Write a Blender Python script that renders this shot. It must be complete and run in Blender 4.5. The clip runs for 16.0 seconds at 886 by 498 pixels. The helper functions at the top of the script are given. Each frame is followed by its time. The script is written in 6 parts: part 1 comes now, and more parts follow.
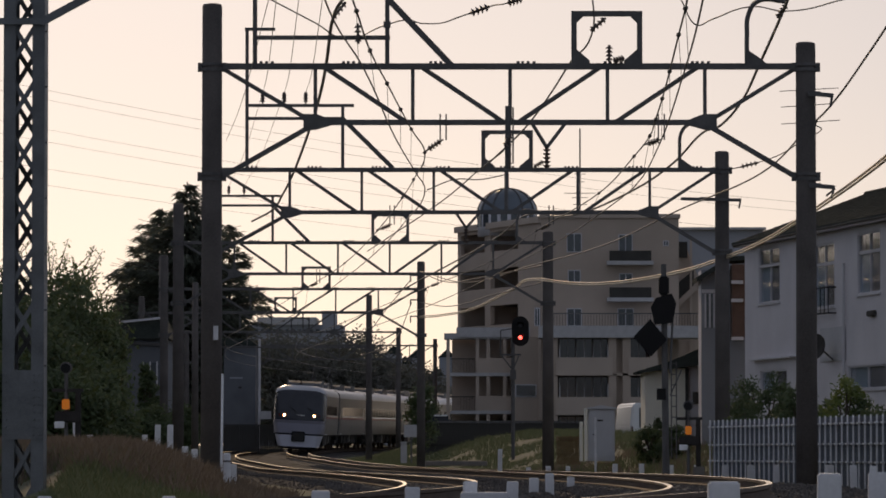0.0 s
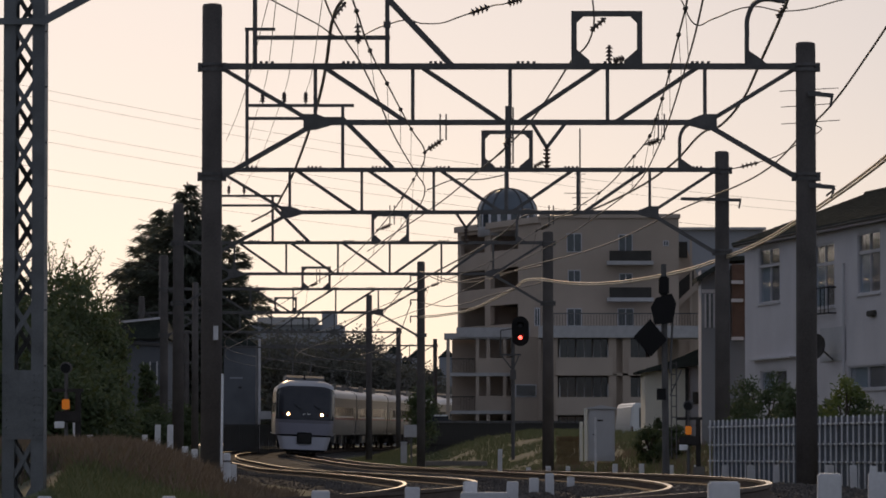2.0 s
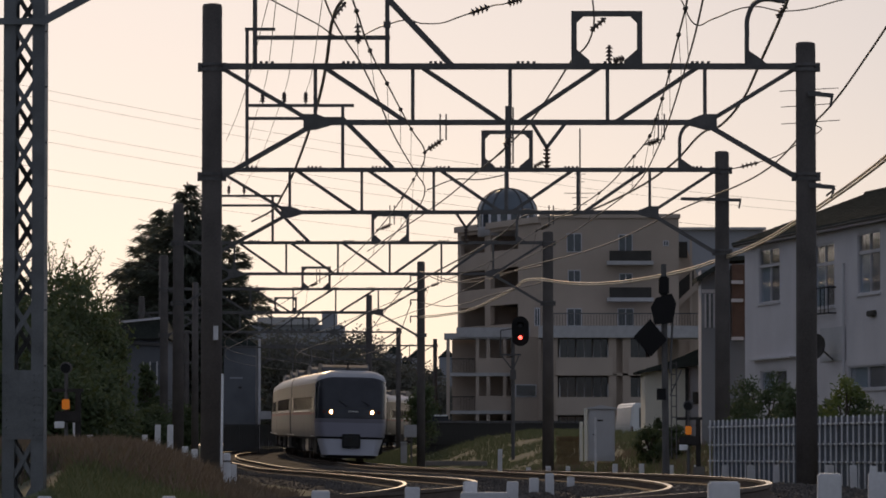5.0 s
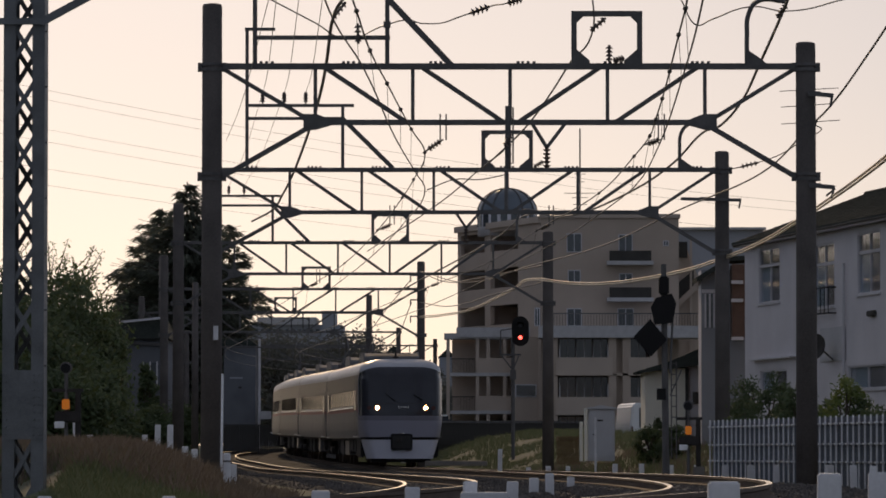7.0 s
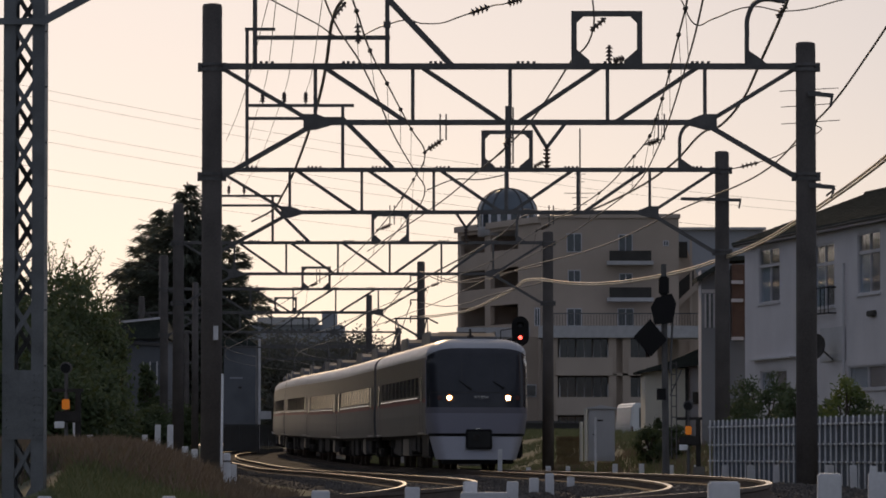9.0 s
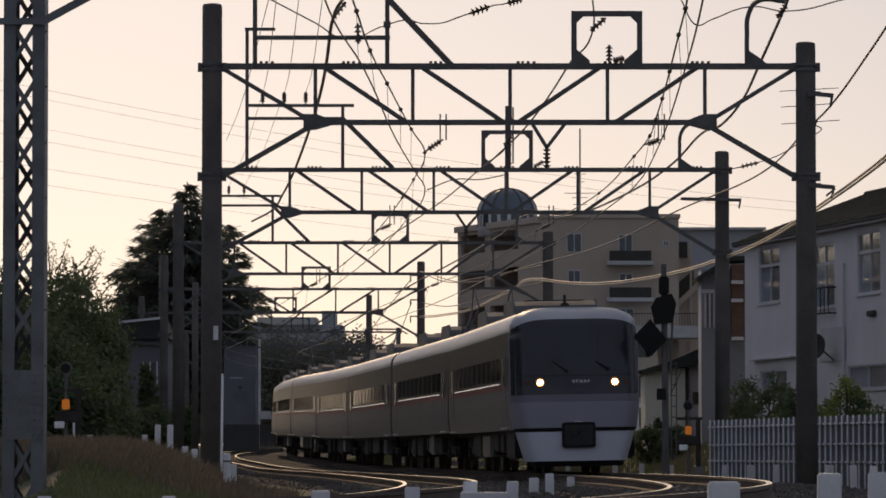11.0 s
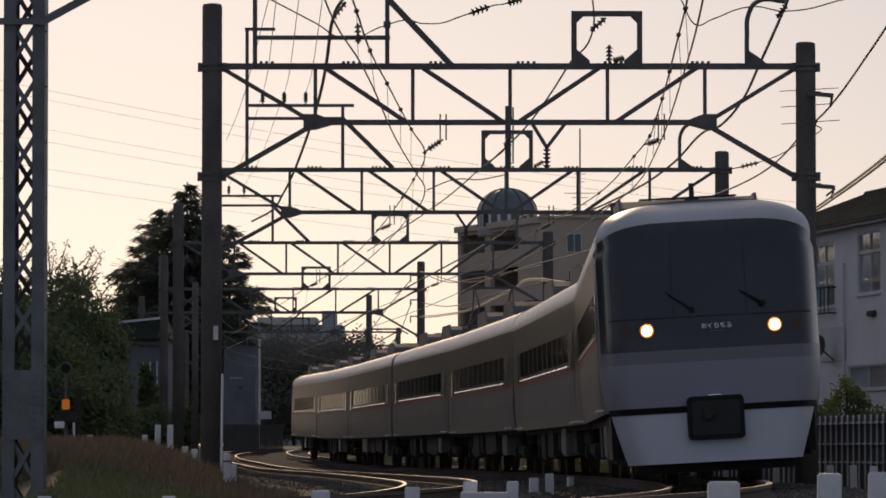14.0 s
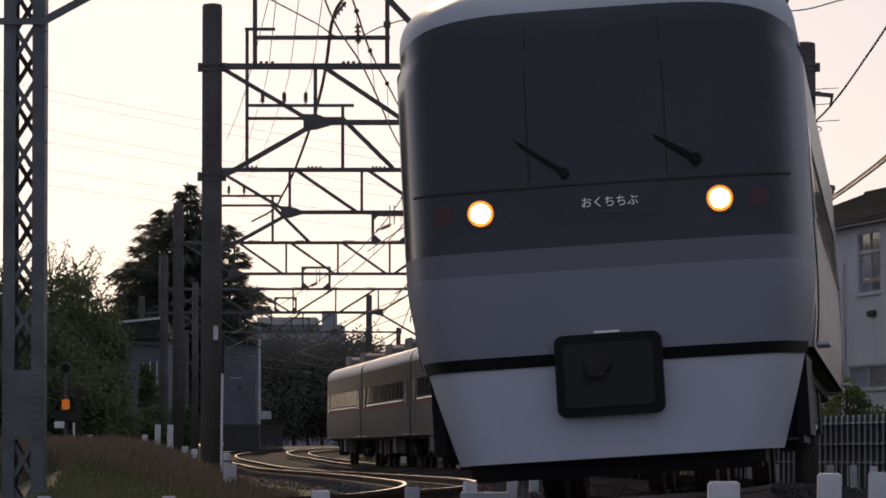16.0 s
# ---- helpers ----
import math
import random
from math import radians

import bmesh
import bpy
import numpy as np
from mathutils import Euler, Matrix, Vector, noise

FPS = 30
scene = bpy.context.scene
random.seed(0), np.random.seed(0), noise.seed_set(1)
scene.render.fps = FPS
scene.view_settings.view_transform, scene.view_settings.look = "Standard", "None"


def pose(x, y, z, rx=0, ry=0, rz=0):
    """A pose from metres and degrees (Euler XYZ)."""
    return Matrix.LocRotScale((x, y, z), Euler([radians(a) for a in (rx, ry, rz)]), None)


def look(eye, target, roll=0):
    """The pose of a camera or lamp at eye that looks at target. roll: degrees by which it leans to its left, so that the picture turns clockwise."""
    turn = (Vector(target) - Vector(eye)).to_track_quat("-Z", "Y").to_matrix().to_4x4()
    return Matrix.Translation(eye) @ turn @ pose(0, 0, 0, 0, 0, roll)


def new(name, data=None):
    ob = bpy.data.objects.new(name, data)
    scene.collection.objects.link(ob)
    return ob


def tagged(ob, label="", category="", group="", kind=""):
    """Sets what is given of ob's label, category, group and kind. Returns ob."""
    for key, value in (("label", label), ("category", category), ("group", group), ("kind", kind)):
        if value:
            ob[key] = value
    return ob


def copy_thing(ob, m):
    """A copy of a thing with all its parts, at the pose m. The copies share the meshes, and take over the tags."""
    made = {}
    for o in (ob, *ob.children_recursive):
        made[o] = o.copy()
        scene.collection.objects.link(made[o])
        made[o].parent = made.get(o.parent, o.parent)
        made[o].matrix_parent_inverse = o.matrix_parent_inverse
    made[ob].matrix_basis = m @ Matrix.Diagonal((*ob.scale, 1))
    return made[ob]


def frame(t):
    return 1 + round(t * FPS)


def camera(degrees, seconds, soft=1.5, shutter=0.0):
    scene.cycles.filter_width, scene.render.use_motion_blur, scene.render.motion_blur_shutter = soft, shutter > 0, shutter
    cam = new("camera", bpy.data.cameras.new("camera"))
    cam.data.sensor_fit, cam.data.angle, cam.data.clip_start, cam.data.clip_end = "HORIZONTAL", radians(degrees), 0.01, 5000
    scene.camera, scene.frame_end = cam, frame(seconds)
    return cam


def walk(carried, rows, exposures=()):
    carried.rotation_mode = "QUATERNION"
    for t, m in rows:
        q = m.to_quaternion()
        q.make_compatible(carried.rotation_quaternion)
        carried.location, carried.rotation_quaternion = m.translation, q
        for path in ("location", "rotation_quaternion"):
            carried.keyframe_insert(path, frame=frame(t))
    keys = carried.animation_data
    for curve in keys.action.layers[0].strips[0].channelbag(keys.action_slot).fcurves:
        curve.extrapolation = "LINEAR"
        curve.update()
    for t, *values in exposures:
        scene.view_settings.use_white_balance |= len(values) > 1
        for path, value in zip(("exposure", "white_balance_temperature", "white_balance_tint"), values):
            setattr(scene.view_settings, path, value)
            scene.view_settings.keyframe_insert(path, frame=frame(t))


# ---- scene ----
# Plan: x to the side, y away from the camera, z up; the rail is about z = 0.
EYE = (0.0, 0.0, 0.46)
cam = camera(11.192, 16.0, soft=1.7)
walk(cam, [(0.0, look(EYE, (0.0, 100.0, 4.9475))), (16.0, look(EYE, (0.0, 100.0, 4.9475)))],
     exposures=[(0.0, 0.2, 7700, 15), (13.5, 0.2, 7700, 15), (15.2, 0.27, 7650, 15), (16.0, 0.45, 7600, 18)])

# ---- light ----
SUN_EL, SUN_AZ = radians(24), radians(-7)      # hazy sun ahead, above the line
world = bpy.data.worlds.new("sky")
scene.world = world
world.use_nodes = True
wn, wl = world.node_tree.nodes, world.node_tree.links
sky = wn.new("ShaderNodeTexSky")
sky.sky_type = "NISHITA"
sky.sun_disc = False
sky.sun_elevation, sky.sun_rotation = SUN_EL, SUN_AZ
sky.altitude, sky.air_density, sky.dust_density, sky.ozone_density = 0, 0.5, 1.2, 1.0
# a hazy evening: the clear sky is mostly veiled by one even tone
veil = wn.new("ShaderNodeMix")
veil.data_type = "RGBA"
veil.inputs["Factor"].default_value = 0.7
veil.inputs["B"].default_value = (3.05, 3.75, 5.1, 1)
wl.new(sky.outputs[0], veil.inputs["A"])
wl.new(veil.outputs["Result"], wn["Background"].inputs[0])
wn["Background"].inputs[1].default_value = 0.072
sun = new("sun", bpy.data.lights.new("sun", "SUN"))
sun.data.energy, sun.data.angle, sun.data.color = 0.8, radians(3.0), (1.0, 0.76, 0.48)
d = Vector((math.sin(SUN_AZ) * math.cos(SUN_EL), math.cos(SUN_AZ) * math.cos(SUN_EL), math.sin(SUN_EL)))
sun.matrix_world = look(d * 50, (0, 0, 0))


# ---- materials ----
def mat(name, col, rough=0.7, metal=0.0, var=0.25, scale=3.0, bump=0.0, fine=40.0, col2=None, spec=0.5, coat=0.0, objvar=0.0):
    """Painted or raw surface with stains at a large and grain at a fine scale."""
    m = bpy.data.materials.new(name)
    m.use_nodes = True
    n, l = m.node_tree.nodes, m.node_tree.links
    b = n["Principled BSDF"]
    b.inputs["Roughness"].default_value = rough
    b.inputs["Metallic"].default_value = metal
    b.inputs["Specular IOR Level"].default_value = spec
    b.inputs["Coat Weight"].default_value = coat
    co = n.new("ShaderNodeTexCoord")
    big, small = n.new("ShaderNodeTexNoise"), n.new("ShaderNodeTexNoise")
    big.inputs["Scale"].default_value, big.inputs["Detail"].default_value = scale, 5
    small.inputs["Scale"].default_value, small.inputs["Detail"].default_value = fine, 4
    l.new(co.outputs["Object"], big.inputs["Vector"])
    l.new(co.outputs["Object"], small.inputs["Vector"])
    add = n.new("ShaderNodeMath")
    add.operation = "MULTIPLY_ADD"
    l.new(small.outputs["Fac"], add.inputs[0])
    add.inputs[1].default_value = 0.5
    l.new(big.outputs["Fac"], add.inputs[2])
    ramp = n.new("ShaderNodeValToRGB")
    c2 = col2 or [c * (1 - var) for c in col]
    ramp.color_ramp.elements[0].position, ramp.color_ramp.elements[1].position = 0.5, 1.0
    ramp.color_ramp.elements[0].color = (*c2, 1)
    ramp.color_ramp.elements[1].color = (*[min(1, c * (1 + var * 0.5)) for c in col], 1)
    l.new(add.outputs[0], ramp.inputs[0])
    out = ramp.outputs[0]
    if objvar:
        info, hsv, mr = n.new("ShaderNodeObjectInfo"), n.new("ShaderNodeHueSaturation"), n.new("ShaderNodeMapRange")
        mr.inputs["To Min"].default_value, mr.inputs["To Max"].default_value = 1 - objvar, 1 + objvar
        l.new(info.outputs["Random"], mr.inputs["Value"])
        l.new(mr.outputs[0], hsv.inputs["Value"])
        l.new(out, hsv.inputs["Color"])
        out = hsv.outputs[0]
    l.new(out, b.inputs["Base Color"])
    if bump:
        bp = n.new("ShaderNodeBump")
        bp.inputs["Strength"].default_value, bp.inputs["Distance"].default_value = bump, 0.02
        l.new(small.outputs["Fac"], bp.inputs["Height"])
        l.new(bp.outputs[0], b.inputs["Normal"])
    return m


def leaf_mat(name, col, col2, trans=0.3):
    m = bpy.data.materials.new(name)
    m.use_nodes = True
    n, l = m.node_tree.nodes, m.node_tree.links
    b = n["Principled BSDF"]
    b.inputs["Roughness"].default_value = 0.6
    geo, ramp = n.new("ShaderNodeNewGeometry"), n.new("ShaderNodeValToRGB")
    ramp.color_ramp.elements[0].color, ramp.color_ramp.elements[1].color = (*col, 1), (*col2, 1)
    l.new(geo.outputs["Random Per Island"], ramp.inputs[0])
    l.new(ramp.outputs[0], b.inputs["Base Color"])
    tr, mix = n.new("ShaderNodeBsdfTranslucent"), n.new("ShaderNodeMixShader")
    l.new(ramp.outputs[0], tr.inputs["Color"])
    mix.inputs[0].default_value = trans
    l.new(b.outputs[0], mix.inputs[1])
    l.new(tr.outputs[0], mix.inputs[2])
    l.new(mix.outputs[0], n["Material Output"].inputs[0])
    return m


def glow(name, col, strength):
    m = bpy.data.materials.new(name)
    m.use_nodes = True
    b = m.node_tree.nodes["Principled BSDF"]
    b.inputs["Base Color"].default_value = (*col, 1)
    b.inputs["Emission Color"].default_value = (*col, 1)
    b.inputs["Emission Strength"].default_value = strength
    return m


M_CONC = mat("post_concrete", (0.12, 0.105, 0.10), 0.85, var=0.35, scale=1.5, bump=0.3, fine=30)
M_STEEL = mat("galvanised_steel", (0.13, 0.125, 0.125), 0.6, 0.3, var=0.3, scale=4, bump=0.1)
M_LATT = mat("lattice_paint", (0.17, 0.18, 0.19), 0.55, 0.3, var=0.3, scale=3, bump=0.15)
M_WIRE = mat("wire_copper", (0.10, 0.09, 0.085), 0.45, 0.6, var=0.2)
# pale gold: low sunlight on the cable is part of this colour
M_SHEATH = mat("sunlit_cable_sheath", (0.80, 0.64, 0.44), 0.35, 0.4, var=0.2)
M_INS = mat("insulator_porcelain", (0.10, 0.07, 0.06), 0.3, var=0.2)
M_RAIL = mat("rail_steel", (0.72, 0.66, 0.57), 0.24, 0.9, var=0.25, scale=2)
M_RUST = mat("rail_rust", (0.085, 0.055, 0.04), 0.85, var=0.4, scale=3, bump=0.3)
M_SLEEP = mat("sleeper_concrete", (0.22, 0.20, 0.18), 0.9, var=0.35, scale=3, bump=0.3, objvar=0.15)
M_BALL = mat("ballast_stone", (0.078, 0.072, 0.07), 0.95, var=0.7, scale=3.0, bump=1.0, fine=16, spec=0.1)
M_STONE = mat("ballast_chip", (0.115, 0.105, 0.10), 0.95, var=0.6, scale=5, spec=0.1)
M_SOIL = mat("soil_and_grass", (0.12, 0.11, 0.08), 0.95, var=0.3, scale=0.35, bump=0.6, fine=9, col2=(0.07, 0.09, 0.04))
M_WHITEP = mat("white_marker_paint", (0.72, 0.72, 0.74), 0.7, var=0.15, scale=4, bump=0.1)
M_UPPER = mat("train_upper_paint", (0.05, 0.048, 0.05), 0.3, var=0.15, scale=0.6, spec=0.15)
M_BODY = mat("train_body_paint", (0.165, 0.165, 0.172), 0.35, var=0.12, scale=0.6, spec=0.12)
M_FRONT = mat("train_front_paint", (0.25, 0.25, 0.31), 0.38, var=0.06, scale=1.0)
M_BAND = mat("train_band_paint", (0.165, 0.16, 0.20), 0.35, var=0.08, scale=1.0)
M_SKIRT = mat("train_skirt_paint", (0.54, 0.555, 0.64), 0.4, var=0.06, scale=1.5)
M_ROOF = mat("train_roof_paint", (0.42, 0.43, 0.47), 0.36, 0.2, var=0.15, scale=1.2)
M_RED = mat("red_stripe_paint", (0.26, 0.05, 0.045), 0.4, var=0.1)
M_BLACK = mat("black_paint", (0.014, 0.013, 0.014), 0.6, var=0.2, spec=0.2)
M_UNDER = mat("underframe_grime", (0.035, 0.030, 0.028), 0.8, var=0.4, scale=4, bump=0.3)
M_RUBBER = mat("bellows_rubber", (0.025, 0.025, 0.025), 0.8, var=0.2)
M_GLASSD = mat("dark_window_glass", (0.036, 0.038, 0.050), 0.16, var=0.25, scale=1.5, spec=0.4)
def clear_glass(name, tint, gloss):
    """A pane: light passes, tinted, under a mirror gloss."""
    m = bpy.data.materials.new(name)
    m.use_nodes = True
    n, l = m.node_tree.nodes, m.node_tree.links
    tr, gl, mix = n.new("ShaderNodeBsdfTransparent"), n.new("ShaderNodeBsdfGlossy"), n.new("ShaderNodeMixShader")
    tr.inputs["Color"].default_value = (*tint, 1)
    gl.inputs["Roughness"].default_value = 0.06
    lw, pw, ma = n.new("ShaderNodeLayerWeight"), n.new("ShaderNodeMath"), n.new("ShaderNodeMath")
    lw.inputs["Blend"].default_value = 0.5
    pw.operation, ma.operation = "POWER", "MULTIPLY_ADD"
    pw.inputs[1].default_value, ma.inputs[1].default_value, ma.inputs[2].default_value = 5.0, gloss, 0.05
    l.new(lw.outputs["Facing"], pw.inputs[0])
    l.new(pw.outputs[0], ma.inputs[0])
    l.new(ma.outputs[0], mix.inputs[0])
    l.new(tr.outputs[0], mix.inputs[1])
    l.new(gl.outputs[0], mix.inputs[2])
    l.new(mix.outputs[0], n["Material Output"].inputs[0])
    return m


M_CARGLASS = clear_glass("tinted_train_glass", (0.66, 0.66, 0.68), 0.35)
M_CLEAR = clear_glass("house_glass", (0.86, 0.88, 0.90), 0.8)
M_SILL = mat("polished_sill_metal", (0.80, 0.78, 0.74), 0.25, 0.95, var=0.1)
M_UNIT = mat("roof_unit_grey", (0.13, 0.13, 0.135), 0.5, 0.1, var=0.3, scale=2)
M_SEAT = mat("seat_moquette", (0.10, 0.085, 0.09), 0.95, var=0.3, scale=4)
M_HEAD = glow("headlight_glow", (1.0, 0.80, 0.50), 14)
# orange glow that imitates the lens glare around the headlights
M_HALO = glow("lens_halo_glow", (1.0, 0.34, 0.06), 0.45)
M_TAIL = mat("tail_light_red", (0.07, 0.012, 0.012), 0.2, var=0.1)
M_SIGRED = glow("signal_red_glow", (1.0, 0.08, 0.07), 5.0)
M_AMBER = glow("amber_glow", (1.0, 0.30, 0.03), 0.10)
M_SIGN = glow("sign_white_glow", (0.8, 0.85, 0.9), 0.07)
M_HOUSE = mat("house_render", (0.70, 0.675, 0.70), 0.9, var=0.12, scale=0.7, bump=0.15, fine=25)
M_TRIM = mat("house_trim_white", (0.60, 0.59, 0.62), 0.6, var=0.12)
M_TILE = mat("roof_slate", (0.052, 0.06, 0.055), 0.95, spec=0.05, var=0.3, scale=1.5, bump=0.3, fine=14)
M_BROWN = mat("brown_boards", (0.13, 0.075, 0.055), 0.8, var=0.3)
M_CURT = mat("curtain_cloth", (0.66, 0.74, 0.82), 0.9, var=0.2, scale=2)
M_CURT2 = mat("pink_curtain_cloth", (0.55, 0.48, 0.49), 0.9, var=0.25, scale=2)
M_PANE = mat("window_pane", (0.05, 0.06, 0.07), 0.08, var=0.2, spec=0.6)
M_APT = mat("apartment_tile", (0.47, 0.38, 0.315), 0.85, var=0.12, scale=0.4, bump=0.1)
M_APT2 = mat("apartment_parapet", (0.50, 0.41, 0.345), 0.85, var=0.12, scale=0.5)
# facade tan darkened: shade inside the balconies is put into this colour
M_APTW = mat("apartment_recess_shade", (0.20, 0.16, 0.14), 0.9, var=0.15)
M_SLAB = mat("pale_slab", (0.50, 0.49, 0.50), 0.8, var=0.15)
M_DOME = mat("dome_metal", (0.13, 0.155, 0.18), 0.34, 0.7, var=0.2, scale=0.8)
# galvanised steel made near white, with the sun's rim light in the colour
M_FENCE = mat("rimlit_galvanised", (0.86, 0.87, 0.90), 0.35, 0.25, var=0.2, scale=2)
M_PANEL = mat("fence_panel", (0.115, 0.13, 0.155), 0.6, 0.1, var=0.2, scale=1.5, objvar=0.08)
M_CREAM = mat("shed_cream", (0.88, 0.84, 0.73), 0.8, var=0.12, scale=1.0)
M_GREYH = mat("grey_siding", (0.25, 0.265, 0.29), 0.85, var=0.12, scale=0.6)
M_WEATH = mat("weathered_siding", (0.15, 0.16, 0.18), 0.9, var=0.25, scale=0.7, bump=0.1)
M_DARKW = mat("dark_wall", (0.06, 0.055, 0.05), 0.9, var=0.3, scale=1)
M_CABW = mat("cabinet_paint", (0.50, 0.51, 0.54), 0.55, var=0.1, scale=2)
M_VAN = mat("van_white_paint", (0.78, 0.79, 0.80), 0.25, var=0.03, coat=0.5)
M_BARK = mat("bark", (0.09, 0.065, 0.05), 0.95, var=0.4, scale=6, bump=0.6)
M_LEAF = leaf_mat("broad_leaves", (0.045, 0.075, 0.028), (0.10, 0.13, 0.055))
M_LEAFB = leaf_mat("young_leaves", (0.10, 0.15, 0.04), (0.20, 0.24, 0.07), 0.45)
# greyed leaf tones that paint the aerial haze over far trees
M_LEAFH = leaf_mat("hazed_distant_leaves", (0.085, 0.088, 0.07), (0.135, 0.13, 0.105), 0.25)
# needles lightened and greyed: the haze before the cedars is in this colour
M_NEEDLE = leaf_mat("hazed_cedar_needles", (0.085, 0.098, 0.072), (0.14, 0.155, 0.12), 0.35)
M_GRASS = leaf_mat("grass_blades", (0.09, 0.12, 0.05), (0.16, 0.165, 0.085), 0.2)
M_STRAW = leaf_mat("dry_grass_blades", (0.13, 0.10, 0.075), (0.20, 0.155, 0.11), 0.2)
M_YELLOW = mat("rusty_yellow_paint", (0.17, 0.10, 0.045), 0.7, var=0.4, scale=5)
M_FARB = mat("distant_concrete", (0.34, 0.36, 0.40), 0.9, var=0.12, scale=0.1)


# ---- mesh helpers ----
def part(name, bm, material, parent=None, label="", smooth=False):
    me = bpy.data.meshes.new(name)
    bm.to_mesh(me)
    bm.free()
    me.materials.append(material)
    if smooth:
        for p in me.polygons:
            p.use_smooth = True
    ob = new(name, me)
    ob.parent = parent
    if label:
        tagged(ob, label)
    return ob


def thing(name, label, category, group="", kind="", m=None):
    ob = new(name)
    ob.empty_display_size = 0.3
    if m is not None:
        ob.matrix_basis = m
    return tagged(ob, label, category, group, kind)


def box(bm, lo, hi, bev=0.0):
    lo, hi = Vector(lo), Vector(hi)
    r = bmesh.ops.create_cube(bm, size=1.0, matrix=Matrix.Translation((lo + hi) / 2) @ Matrix.Diagonal((*(hi - lo), 1)))
    if bev:
        es = list({e for v in r["verts"] for e in v.link_edges})
        bmesh.ops.bevel(bm, geom=es, offset=bev, segments=2, affect="EDGES")
    return bm


def B(lo, hi, bev=0.0):
    return box(bmesh.new(), lo, hi, bev)


def axis(p, q):
    p, q = Vector(p), Vector(q)
    v = q - p
    up = "Y" if abs(v.normalized().z) < 0.98 else "X"
    return p, v.length, v.to_track_quat("Z", up).to_matrix().to_4x4()


def beam(bm, p, q, w, h=None):
    """A square bar from p to q."""
    h = h or w
    p, length, rot = axis(p, q)
    bmesh.ops.create_cube(bm, size=1.0, matrix=Matrix.Translation(p) @ rot @ Matrix.Translation((0, 0, length / 2)) @ Matrix.Diagonal((w, h, length, 1)))
    return bm


def rod(bm, p, q, r, r2=None, seg=10):
    p, length, rot = axis(p, q)
    bmesh.ops.create_cone(bm, cap_ends=True, segments=seg, radius1=r, radius2=r if r2 is None else r2, depth=length,
                          matrix=Matrix.Translation(p) @ rot @ Matrix.Translation((0, 0, length / 2)))
    return bm


def BM(p, q, w, h=None):
    return beam(bmesh.new(), p, q, w, h)


def RD(p, q, r, r2=None, seg=10):
    return rod(bmesh.new(), p, q, r, r2, seg)


def prism(bm, pts, y0, y1, flip=False):
    """An outline in x and z, drawn out along y."""
    a = [bm.verts.new((x, y0, z)) for x, z in pts]
    b = [bm.verts.new((x, y1, z)) for x, z in pts]
    n = len(pts)
    bm.faces.new(a)
    bm.faces.new(b[::-1])
    for i in range(n):
        bm.faces.new((a[(i + 1) % n], a[i], b[i], b[(i + 1) % n]))
    bmesh.ops.recalc_face_normals(bm, faces=bm.faces)
    return bm


def lathe(bm, prof, seg=14, centre=(0, 0, 0)):
    """A turned form from rows of radius and height."""
    cx, cy, cz = centre
    rings = [[bm.verts.new((cx + r * math.cos(2 * math.pi * k / seg), cy + r * math.sin(2 * math.pi * k / seg), cz + z)) for k in range(seg)] for r, z in prof]
    for a, b in zip(rings, rings[1:]):
        for k in range(seg):
            bm.faces.new((a[k], a[(k + 1) % seg], b[(k + 1) % seg], b[k]))
    bm.faces.new(rings[0][::-1])
    bm.faces.new(rings[-1])
    return bm


def wire(name, pts, r, material, label, category="cable", group="", smooth=True, parent=None):
    """A wire through a few points, as one curve."""
    cu = bpy.data.curves.new(name, "CURVE")
    cu.dimensions, cu.bevel_depth, cu.bevel_resolution, cu.resolution_u = "3D", r, 1, 8
    sp = cu.splines.new("BEZIER" if smooth else "POLY")
    if smooth:
        sp.bezier_points.add(len(pts) - 1)
        for b, p in zip(sp.bezier_points, pts):
            b.co, b.handle_left_type, b.handle_right_type = p, "AUTO", "AUTO"
    else:
        sp.points.add(len(pts) - 1)
        for b, p in zip(sp.points, pts):
            b.co = (*p, 1)
    cu.materials.append(material)
    ob = new(name, cu)
    ob.parent = parent
    if parent is None:
        tagged(ob, label, category, group)
    elif label:
        tagged(ob, label)
    return ob


# ---- line of the railway ----
def spline(xs, ys):
    """A natural cubic through the nodes."""
    xs, ys = np.array(xs, float), np.array(ys, float)
    n, h = len(xs), np.diff(xs)
    a, r = np.zeros((n, n)), np.zeros(n)
    a[0, 0] = a[-1, -1] = 1
    for i in range(1, n - 1):
        a[i, i - 1], a[i, i], a[i, i + 1] = h[i - 1], 2 * (h[i - 1] + h[i]), h[i]
        r[i] = 6 * ((ys[i + 1] - ys[i]) / h[i] - (ys[i] - ys[i - 1]) / h[i - 1])
    m = np.linalg.solve(a, r)

    def at(x):
        i = int(min(max(np.searchsorted(xs, x) - 1, 0), n - 2))
        t, u = x - xs[i], xs[i + 1] - x
        return float((m[i] * u ** 3 + m[i + 1] * t ** 3) / (6 * h[i]) + (ys[i] / h[i] - m[i] * h[i] / 6) * u + (ys[i + 1] / h[i] - m[i + 1] * h[i] / 6) * t)
    return at


LINE_X = spline(
    [-40, -10, 10, 30.65, 37.35, 44.05, 50.75, 57.45, 70.85, 84.25, 97.8, 124.5, 137.9, 151.3, 164.7, 191.5, 204.9, 218.3, 231.7, 245.1, 280, 316, 345, 400],
    [-20, -8.6, -2.95, 1.125, 1.935, 2.582, 3.08, 3.435, 3.72, 3.549, 2.87, 0.918, -0.259, -1.437, -2.55, -4.812, -5.865, -6.727, -7.4, -7.8, -6.6, -2.9, 1.6, 12])
